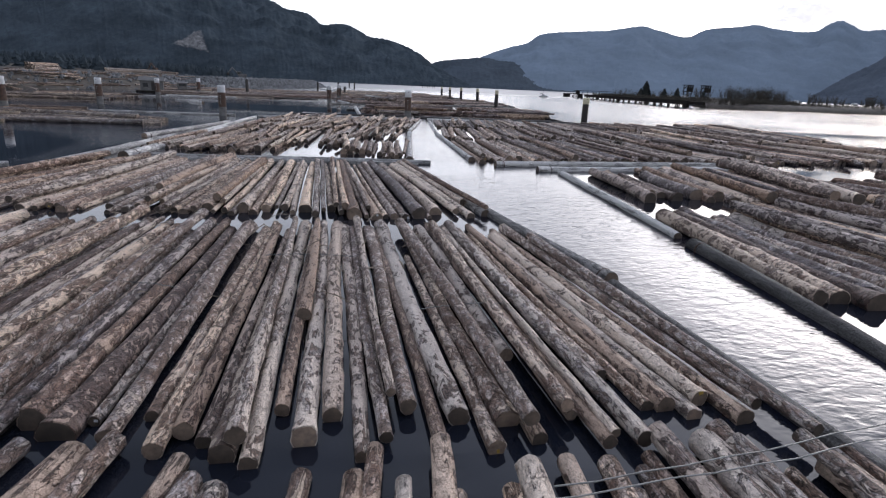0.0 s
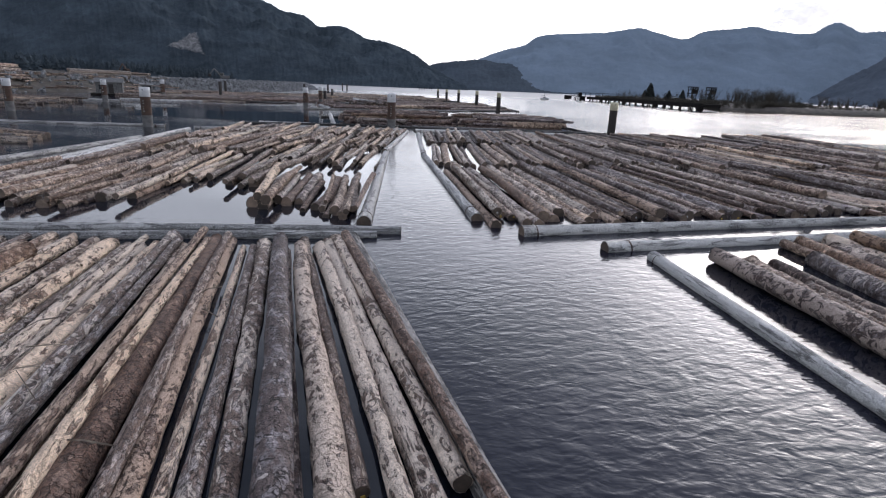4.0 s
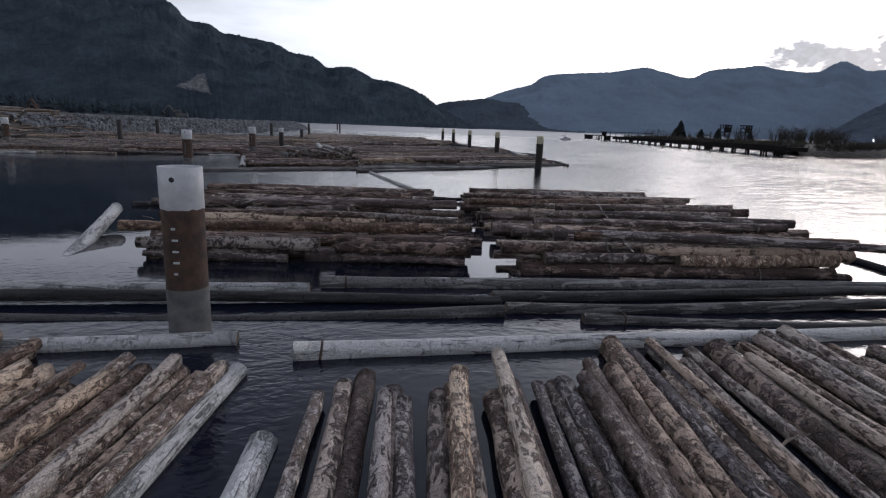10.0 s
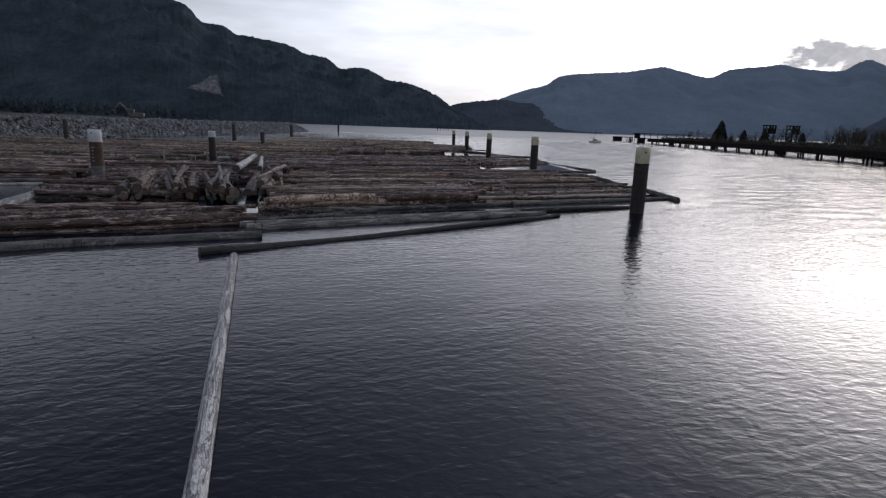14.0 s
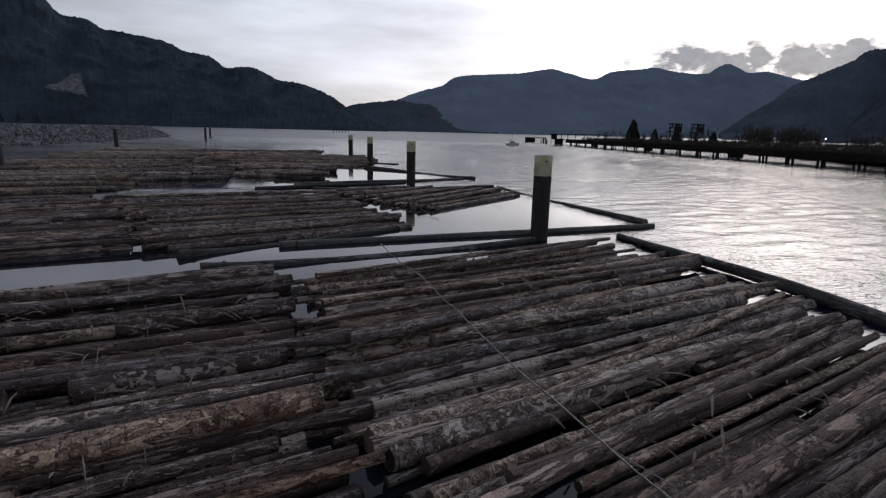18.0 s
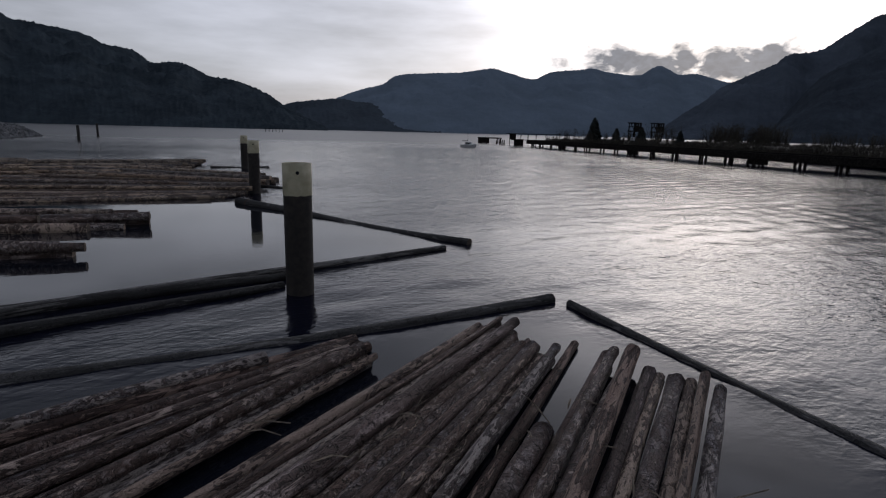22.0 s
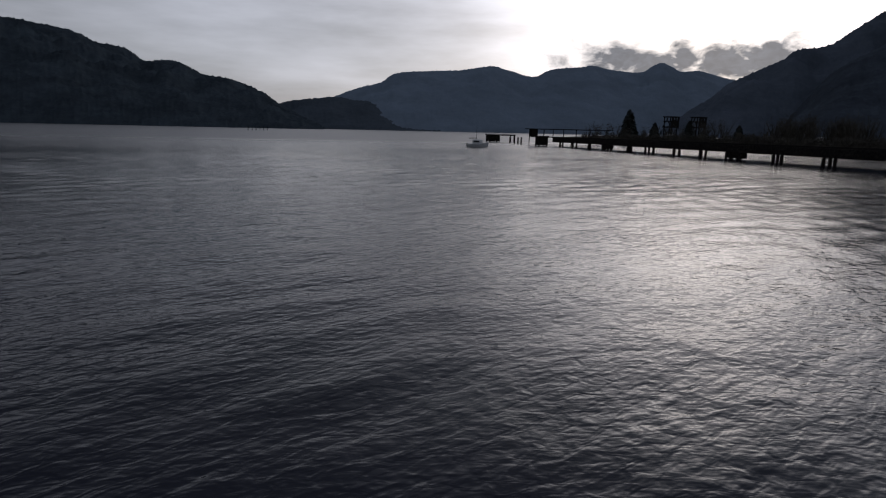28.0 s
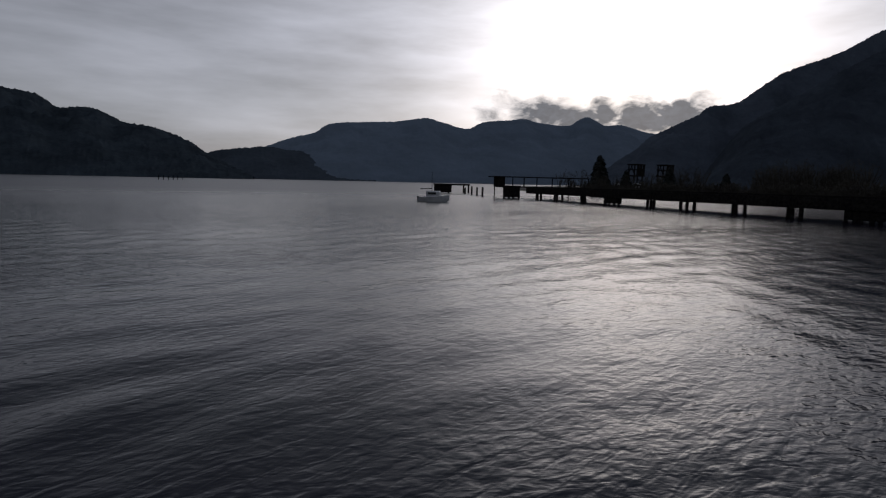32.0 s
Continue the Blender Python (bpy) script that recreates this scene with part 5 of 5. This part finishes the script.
# ---- far shore with its timber wharf ----
def far_shore():
    """A low spit: water's edge, shrub bank and flat land behind."""
    edge = [(235, 600), (170, 545), (157, 492), (150, 440), (165, 400), (178, 350), (170, 300), (150, 268), (122, 250), (104, 240), (118, 241), (132, 244), (160, 246), (205, 262), (280, 282), (420, 300), (900, 330)]
    V, F = [], []
    offs = [(-1.5, -1.5), (0.0, 0.15), (3.0, 1.3), (7.0, 2.2), (26.0, 2.4), (120.0, 2.6)]
    n = 70
    total = sum(math.dist(p, q) for p, q in zip(edge, edge[1:]))
    for i in range(n + 1):
        (x, y), (dx, dy) = along(edge, total * i / n)
        for k, (o, z) in enumerate(offs):
            V.append((x + (o if y > 246 else o * 0.3), y + (o if y < 300 else o * 0.3), z + 0.35 * noise.noise(Vector((x * 0.11, y * 0.11, k)))))
    w = len(offs)
    for i in range(n):
        for k in range(w - 1):
            a = i * w + k
            F.append((a, a + 1, a + w + 1, a + w))
    ob = new("ground_spit", pydata("ground_spit", V, F, [EARTH]))
    return tagged(ob, "low dark shrubby spit of land across the bay", "shore", kind="structure")


far_shore()


def wharf():
    """A long derelict timber wharf: deck, fascia beam and piers of grouped piles."""
    rng = random.Random(61)
    root = thing("timber_wharf", "long dark derelict timber wharf on grouped piles", "wharf", at=(94, 240, 0))
    length = 152.0
    bm = bmesh.new()
    box(bm, 0.0, 7.0, -14.0, length, 1.5, 2.55, 0.05)
    part("deck", bm, TIMBER, root)
    bm = bmesh.new()
    box(bm, -0.35, 0.0, -14.2, length + 0.3, 1.25, 2.6, 0.05)
    part("fascia_beam", bm, TIMBER, root)
    bm = bmesh.new()
    box(bm, 0.4, 0.9, -14.0, length, 2.55, 2.85, 0.04)
    part("kerb_beam", bm, TIMBER, root)
    y, k = -13.0, 2
    while y < length:
        solid = k % 5 == 2
        for j in range(5 if solid else 3):
            bm = bmesh.new()
            px, py = rng.uniform(0.2, 0.9), y + j * 0.95 + rng.uniform(-0.1, 0.1)
            rod(bm, (px, py, -2.5), (px + rng.uniform(-0.1, 0.1), py + rng.uniform(-0.12, 0.12), 2.2), 0.27, 0.24, 9)
            part("wharf_post", bm, TIMBER, root)
        if solid:
            bm = bmesh.new()
            box(bm, 0.0, 1.2, y - 0.5, y + 3.4, 0.25, 1.5, 0.08)
            part("fender_crib", bm, TIMBER, root)
        y += rng.uniform(8.2, 9.6)
        k += 1
    for yy in (20, 74, 132):
        bm = bmesh.new()
        rod(bm, (1.8, yy, 2.55), (1.8, yy, 3.5), 0.28, 0.24, 10)
        part("bollard", bm, STEEL_DARK, root)
    return root


wharf()


def wharf_ruin(at, wide, deep, gap):
    """A broken end of the wharf standing by itself: deck slab on piles with a hut of posts."""
    root = thing("wharf_ruin", "broken dark wharf end standing alone on piles", "wharf", "wharf ruins", at=at)
    bm = bmesh.new()
    box(bm, -wide / 2, wide / 2, -deep / 2, deep / 2, 2.5, 3.0, 0.05)
    part("deck", bm, TIMBER, root)
    for sx in (-1, 1):
        for sy in (-1, 1):
            bm = bmesh.new()
            rod(bm, (sx * (wide / 2 - 0.4), sy * (deep / 2 - 0.4), -2.5), (sx * (wide / 2 - 0.4), sy * (deep / 2 - 0.4), 2.5), 0.3, 0.26, 9)
            part("wharf_post", bm, TIMBER, root)
    bm = bmesh.new()
    box(bm, -wide / 2 + 0.2, -wide / 2 + gap, -deep / 2 + 0.3, deep / 2 - 0.3, 0.2, 2.5, 0.05)
    part("crib", bm, TIMBER, root)
    return root


wharf_ruin((91.5, 395.5, 0), 3.4, 3.4, 3.0)
wharf_ruin((96.0, 446.0, 0), 11.0, 5.0, 4.6)
shelter = thing("wharf_shelter", "open roofed walkway of thin dark posts", "shelter", at=(93.0, 402.0, 0))
bm = bmesh.new()
box(bm, -4.0, 26.0, -1.5, 1.5, 5.0, 5.25, 0.04)
part("roof", bm, TIMBER, shelter)
bm = bmesh.new()
box(bm, -2.0, 25.0, -1.3, 1.3, 2.5, 2.75, 0.04)
part("floor", bm, TIMBER, shelter)
for k, px in enumerate((-3.4, -1.2, 1.6, 4.8, 8.5, 13.0, 18.0, 24.0)):
    bm = bmesh.new()
    rod(bm, (px, -1.1, -2.0 if k % 2 == 0 else 2.6), (px, -1.1, 5.0), 0.14, sides=7)
    part("post", bm, TIMBER, shelter)
bm = bmesh.new()
box(bm, -2.6, -0.6, -1.2, 1.2, 2.75, 5.0, 0.03)
part("hut", bm, TIMBER, shelter)
for px, py, ph in ((90.5, 410.0, 2.4), (92.5, 418.0, 2.2), (93.5, 424.0, 2.4), (94.0, 430.0, 2.0), (91.0, 436.0, 2.3)):
    pile_stub = new("wharf_stub")
    pile_stub.matrix_basis = pose(px, py, 0)
    tagged(pile_stub, "weathered timber pile stub of the old wharf", "pile", "pile stubs")
    bm = bmesh.new()
    rod(bm, (0, 0, -2.5), (0.08, 0.05, ph), 0.3, 0.24, 9)
    part("shaft", bm, TIMBER, pile_stub)


def hopper_tower(x, y):
    """A tall dark loading frame: legs, a wide slatted upper stage, rails and crossed braces."""
    root = thing("loading_tower", "dark tall timber loading frame with crossed braces", "tower", "loading towers", at=(x, y, 2.0), turn=20)
    for sx in (-1, 1):
        for sy in (-1, 1):
            bm = bmesh.new()
            rod(bm, (sx * 2.0, sy * 2.0, -1.2), (sx * 2.5, sy * 2.2, 11.2), 0.36, 0.3, 6)
            part("leg", bm, TIMBER, root)
            bm = bmesh.new()
            rod(bm, (sx * 2.1, sy * 2.05, 0.6), (-sx * 2.2, sy * 2.1, 5.6), 0.16, sides=6)
            part("brace", bm, TIMBER, root)
            bm = bmesh.new()
            rod(bm, (sx * 3.2, sy * 2.3, 6.4), (-sx * 0.8, sy * 2.3, 11.2), 0.2, sides=6)
            part("upper_brace", bm, TIMBER, root)
    for z, w, t in ((5.9, 3.4, 0.6), (8.8, 3.2, 0.35), (11.0, 3.6, 0.5)):
        bm = bmesh.new()
        box(bm, -w, w, -2.5, 2.5, z, z + t, 0.06)
        part("stage", bm, TIMBER, root)
    for k in range(9):
        bm = bmesh.new()
        px = -3.0 + 0.75 * k
        box(bm, px - 0.34, px + 0.34, -2.45, -2.2, 6.3, 11.0 if k % 3 else 9.4, 0.03)
        part("slat", bm, TIMBER, root)
    return root


hopper_tower(201, 483.6)
hopper_tower(213.5, 479.0)


def conifer(x, y, z, h, seed, label):
    """A single far conifer with a stem, drooping branches and a broken outline."""
    rng = random.Random(seed)
    root = thing("conifer_tree", label, "tree", "conifer trees", at=(x, y, z))
    bm = bmesh.new()
    rod(bm, (0, 0, -0.5), (0.1, 0, h * 0.95), h * 0.022, 0.03, 8)
    part("trunk", bm, TRUNK, root)
    V, F = [], []
    for k in range(380):
        u = rng.uniform(0.05, 0.99) ** 1.15
        reach = h * 0.36 * (1 - u) ** 0.6 * rng.uniform(0.3, 1.25) + 0.3
        a = rng.uniform(0, 6.283)
        ca, sa = math.cos(a), math.sin(a)
        zb = h * u
        w = reach * 0.34 + 0.12
        off = len(V)
        for f, side, dz in ((0.0, 0, 0.25), (0.55, 1, 0.0), (0.6, -1, 0.05), (1.0, 0, -0.22)):
            V.append((ca * reach * f - sa * w * side, sa * reach * f + ca * w * side, zb + dz * reach + rng.uniform(-0.1, 0.1)))
        V.append((ca * reach * 0.5, sa * reach * 0.5, zb - 0.3 * reach))
        F += [(off, off + 1, off + 3), (off, off + 3, off + 2), (off, off + 4, off + 1), (off, off + 2, off + 4), (off + 1, off + 4, off + 3), (off + 2, off + 3, off + 4)]
    crown = new("crown", pydata("crown", V, F, [LEAF], False))
    crown.parent = root
    return root


conifer(153.0, 445.3, 2.0, 12.4, 71, "tall dark conifer on the far spit")
conifer(169.4, 451.0, 2.0, 7.5, 72, "dark conifer beside a taller one")
conifer(146.0, 436.0, 2.0, 7.0, 73, "low dark conifer on the far spit")
conifer(171.0, 430.0, 2.0, 8.0, 74, "dark conifer near the timber bins")
conifer(186.0, 420.0, 2.0, 6.5, 75, "small dark conifer on the far spit")


def shrubs(name, label, spots, seed):
    """Leafless thicket: bunches of thin upright twigs with many side twigs."""
    rng = random.Random(seed)
    V, F = [], []

    def twig(p, q, r):
        d = (q - p).normalized()
        s = d.orthogonal().normalized() * r
        t = d.cross(s).normalized() * r
        off = len(V)
        V.extend([tuple(p + s), tuple(p + t), tuple(p - s - t), tuple(q)])
        F.extend([(off, off + 1, off + 3), (off + 1, off + 2, off + 3), (off + 2, off, off + 3)])

    for x, y, z, h in spots:
        for _ in range(7):
            p = Vector((x + rng.uniform(-0.6, 0.6), y + rng.uniform(-0.6, 0.6), z))
            q = p + Vector((rng.uniform(-0.35, 0.35) * h, rng.uniform(-0.35, 0.35) * h, h * rng.uniform(0.7, 1.05)))
            twig(p, q, 0.06 * h * 0.25)
            for _ in range(9):
                u = rng.uniform(0.3, 0.95)
                a = p.lerp(q, u)
                twig(a, a + Vector((rng.uniform(-1, 1), rng.uniform(-1, 1), rng.uniform(0.1, 0.9))) * h * 0.22, 0.05)
    ob = new(name, pydata(name, V, F, [SHRUB], False))
    return tagged(ob, label, "shrubs", kind="stuff")


srng = random.Random(81)
spots = []
for _ in range(420):
    y = srng.uniform(236, 400)
    spots.append((float(np.interp(y, [236, 250, 300, 350, 400], [106, 126, 174, 182, 170])) + srng.uniform(0, 9), y, 1.6, srng.uniform(1.4, 3.4)))
for _ in range(300):
    u = srng.random()
    x = 108 + 300 * u ** 1.5
    spots.append((x, 243 + (x - 108) * 0.17 + srng.uniform(2, 14), 1.8, srng.uniform(1.2, 3.2)))
shrubs("spit_shrubs", "leafless brown thicket along the spit", spots, 82)
spots = []
for _ in range(950):
    y = srng.uniform(232, 378)
    lump = 1.0 + 0.7 * noise.noise(Vector((y * 0.07, 3.0, 0.0)))
    spots.append((srng.uniform(94.8, 104), y, 2.3, srng.choice((0.8, 1.1, 1.5, 2.0)) * lump))
shrubs("wharf_brush", "dark leafless brush grown over the derelict wharf deck", spots, 84)
spots = []
for cx, cy, n, hh in ((205, 410, 26, 8.5), (222, 405, 26, 8.0), (238, 420, 18, 7.0), (262, 400, 16, 6.0), (170, 436, 14, 5.0), (300, 410, 14, 6.0), (135, 425, 10, 4.5), (345, 420, 14, 6.5), (196, 452, 12, 7.0), (232, 440, 14, 7.5)):
    for _ in range(n):
        spots.append((cx + srng.gauss(0, 6), cy + srng.gauss(0, 5), 2.2, hh * srng.uniform(0.75, 1.45)))
shrubs("spit_trees", "bare leafless trees standing on the far spit", spots, 83)


def van(x, y, turn, label):
    root = thing("parked_van", label, "van", "parked vans", at=(x, y, 2.4), turn=turn)
    bm = bmesh.new()
    box(bm, -2.6, 1.5, -0.95, 0.95, 0.45, 2.3, 0.15)
    part("body", bm, HULL, root)
    bm = bmesh.new()
    box(bm, 1.5, 2.7, -0.92, 0.92, 0.45, 1.5, 0.15)
    part("bonnet", bm, HULL, root)
    bm = bmesh.new()
    box(bm, 0.9, 1.56, -0.97, 0.97, 1.4, 2.1, 0.04)
    part("windscreen", bm, GLASS_DARK, root)
    for wx in (-1.7, 1.7):
        for wy in (-0.9, 0.9):
            bm = bmesh.new()
            rod(bm, (wx, wy - 0.12, 0.38), (wx, wy + 0.12, 0.38), 0.38, sides=12)
            part("wheel", bm, STEEL_DARK, root)
    return root


for k, (vx, vy, vt) in enumerate(((182, 470, 10), (196, 476, 20), (262, 452, 15), (276, 455, 12), (318, 450, 20), (340, 455, 10), (392, 460, 15))):
    van(vx, vy, vt, "white van parked on the far spit")


def lamp_post(x, y, h):
    root = thing("yard_lamp", "lit yard lamp on a tall thin post", "lamp", "yard lamps", at=(x, y, 2.2))
    bm = bmesh.new()
    rod(bm, (0, 0, -0.5), (0, 0, h), 0.14, 0.09)
    part("post", bm, STEEL_GREY, root)
    m, N, b = material("lit_lamp_glass")
    b.inputs["Emission Color"].default_value, b.inputs["Emission Strength"].default_value = (1.0, 0.95, 0.85, 1), 14.0
    bm = bmesh.new()
    bmesh.ops.create_uvsphere(bm, u_segments=12, v_segments=8, radius=0.24, matrix=Matrix.Translation((0, -0.2, h + 0.2)))
    part("lamp_head", bm, m, root)


lamp_post(303, 475, 3.8)
lamp_post(262, 470, 3.2)


def cruiser():
    """A small white launch with a cabin, rails and a mast."""
    root = thing("motor_launch", "small white launch with a cabin lying in the bay", "boat", at=(62.2, 369.0, 0), turn=-35)
    bm = bmesh.new()
    for x, w, z0, z1 in ((-2.7, 0.95, -0.3, 0.75), (0.0, 1.15, -0.4, 0.85), (1.8, 0.8, -0.3, 1.05), (2.9, 0.08, 0.3, 1.25)):
        for s in (-1, 1):
            bm.verts.new((x, s * w, z1))
            bm.verts.new((x, s * w * 0.5, z0))
    bmesh.ops.convex_hull(bm, input=bm.verts[:])
    part("hull", bm, HULL, root)
    bm = bmesh.new()
    box(bm, -1.2, 1.2, -0.75, 0.75, 0.8, 1.9, 0.18)
    cabin = part("cabin", bm, HULL, root)
    for s in (-1, 1):
        bm = bmesh.new()
        box(bm, -0.8, 0.7, s * 0.755 - 0.02, s * 0.755 + 0.02, 1.25, 1.65)
        part("window", bm, GLASS_DARK, cabin)
    bm = bmesh.new()
    rod(bm, (-0.3, 0, 1.9), (-0.3, 0, 5.2), 0.05, 0.03)
    part("mast", bm, STEEL_DARK, root)
    bm = bmesh.new()
    rod(bm, (-0.3, 0, 2.3), (-2.4, 0, 2.2), 0.09)
    part("boom_spar", bm, STEEL_DARK, root)
    bm = bmesh.new()
    rod(bm, (-2.9, 0.2, -0.3), (-2.9, 0.2, 0.9), 0.14, 0.2)
    part("outboard_motor", bm, STEEL_DARK, root)


cruiser()
for k in range(6):
    post = thing("marker_post", "thin dark marker post far out in the bay", "post", "marker posts", at=(-36 + 3.4 * k, 850 + 7 * k, 0))
    bm = bmesh.new()
    rod(bm, (0, 0, -3), (0.1, 0, 4.6 - 0.3 * (k % 3)), 0.32, 0.25, 8)
    part("shaft", bm, TIMBER, post)

# ---- wires and debris ----
def wire(points, radius=0.010, label="thin slack mooring wire lying over the logs"):
    bm = bmesh.new()
    tube(bm, points, radius)
    return tagged(part("mooring_wire", bm, WIRE), label, "wire", "mooring wires")


def drape(a, b, n=10, sag=0.12, seed=0):
    rng = random.Random(seed)
    out = []
    for i in range(n + 1):
        u = i / n
        p = Vector(a).lerp(Vector(b), u)
        out.append((p.x + rng.uniform(-0.03, 0.03), p.y + rng.uniform(-0.03, 0.03), p.z - sag * math.sin(u * math.pi)))
    return out


wire(drape((1.9, 9.0, 0.55), (8.4, 10.9, 0.62), 12, 0.05, 1))
wire(drape((2.2, 9.3, 0.50), (8.6, 11.3, 0.62), 12, 0.08, 2))
wire(drape((1.6, 161.8, 1.2), (2.6, 157.2, 1.2), 12, 0.1, 3), 0.016)
wire(drape((2.6, 157.2, 1.2), (5.0, 144.6, 1.3), 14, 0.2, 4), 0.014)
wire(drape((8.8, 95.9, 1.5), (7.3, 85.2, 1.1), 16, 0.1, 6), 0.014)
wire(drape((4.4, 178.4, 0.5), (5.4, 174.6, 0.04), 10, 0.15, 5), 0.012)
for k, (x0, y0, x1, y1) in enumerate(((-3.4, 17.4, -1.2, 17.6), (0.6, 14.4, 2.2, 14.9), (-6.0, 15.2, -4.4, 15.0), (0.9, 70.0, 9.6, 71.2), (1.4, 60.6, 6.0, 61.4), (2.0, 47.6, 5.0, 48.4))):
    wire(drape((x0, y0, 0.32), (x1, y1, 0.32), 34, -0.04, 10 + k), 0.009, "binding wire drawn across the floating logs")


def slivers(name, label, areas, seed, mat):
    """Loose bark strips, stalks and splinters caught between the logs."""
    rng = random.Random(seed)
    V, F = [], []
    for x0, x1, y0, y1, z, count in areas:
        for _ in range(count):
            p = Vector((rng.uniform(x0, x1), rng.uniform(y0, y1), z + rng.uniform(-0.12, 0.08)))
            a, n = rng.uniform(0, 6.28), rng.uniform(0.15, 0.75)
            d = Vector((math.cos(a), math.sin(a), rng.uniform(-0.1, 0.55))) * n
            s = Vector((-math.sin(a), math.cos(a), 0)) * rng.uniform(0.008, 0.03)
            mid = p + d * 0.5 + Vector((0, 0, rng.uniform(0, 0.08)))
            off = len(V)
            for q, k in ((p, 0.6), (mid, 1.0), (p + d, 0.3)):
                V += [tuple(q + s * k), tuple(q - s * k), tuple(q + Vector((0, 0, 0.018)))]
            for j in (0, 3):
                for i in range(3):
                    n2 = (i + 1) % 3
                    F.append((off + j + i, off + j + n2, off + j + 3 + n2, off + j + 3 + i))
    ob = new(name, pydata(name, V, F, [mat], False))
    return tagged(ob, label, "debris", kind="stuff")


STRAW = plain_material("dry_bark_strips", (0.10, 0.078, 0.058), (0.26, 0.21, 0.16), 6.0, 0.9, 0, 0)
slivers("bark_debris", "pale bark strips and splinters caught among the logs",
        [(-9, -0.8, 87, 100, 1.20, 170), (4, 15, 87, 103, 1.20, 200), (-11, -1, 140, 158, 0.85, 260), (4, 10, 148, 162, 0.85, 200), (-24, -14, 136, 152, 0.65, 160),
         (-10, 1, 13, 22, 0.28, 70), (-12, -3, 25, 33, 0.28, 60), (-16, -8, 46, 76, 0.32, 130), (-7, -3.5, 52, 76, 0.32, 70), (3.5, 18, 44, 50, 0.30, 60), (2.5, 18, 56, 76, 0.30, 130), (-10, 0, 174, 184, 0.45, 120), (4, 11, 184, 189, 0.4, 40)], 91, STRAW)
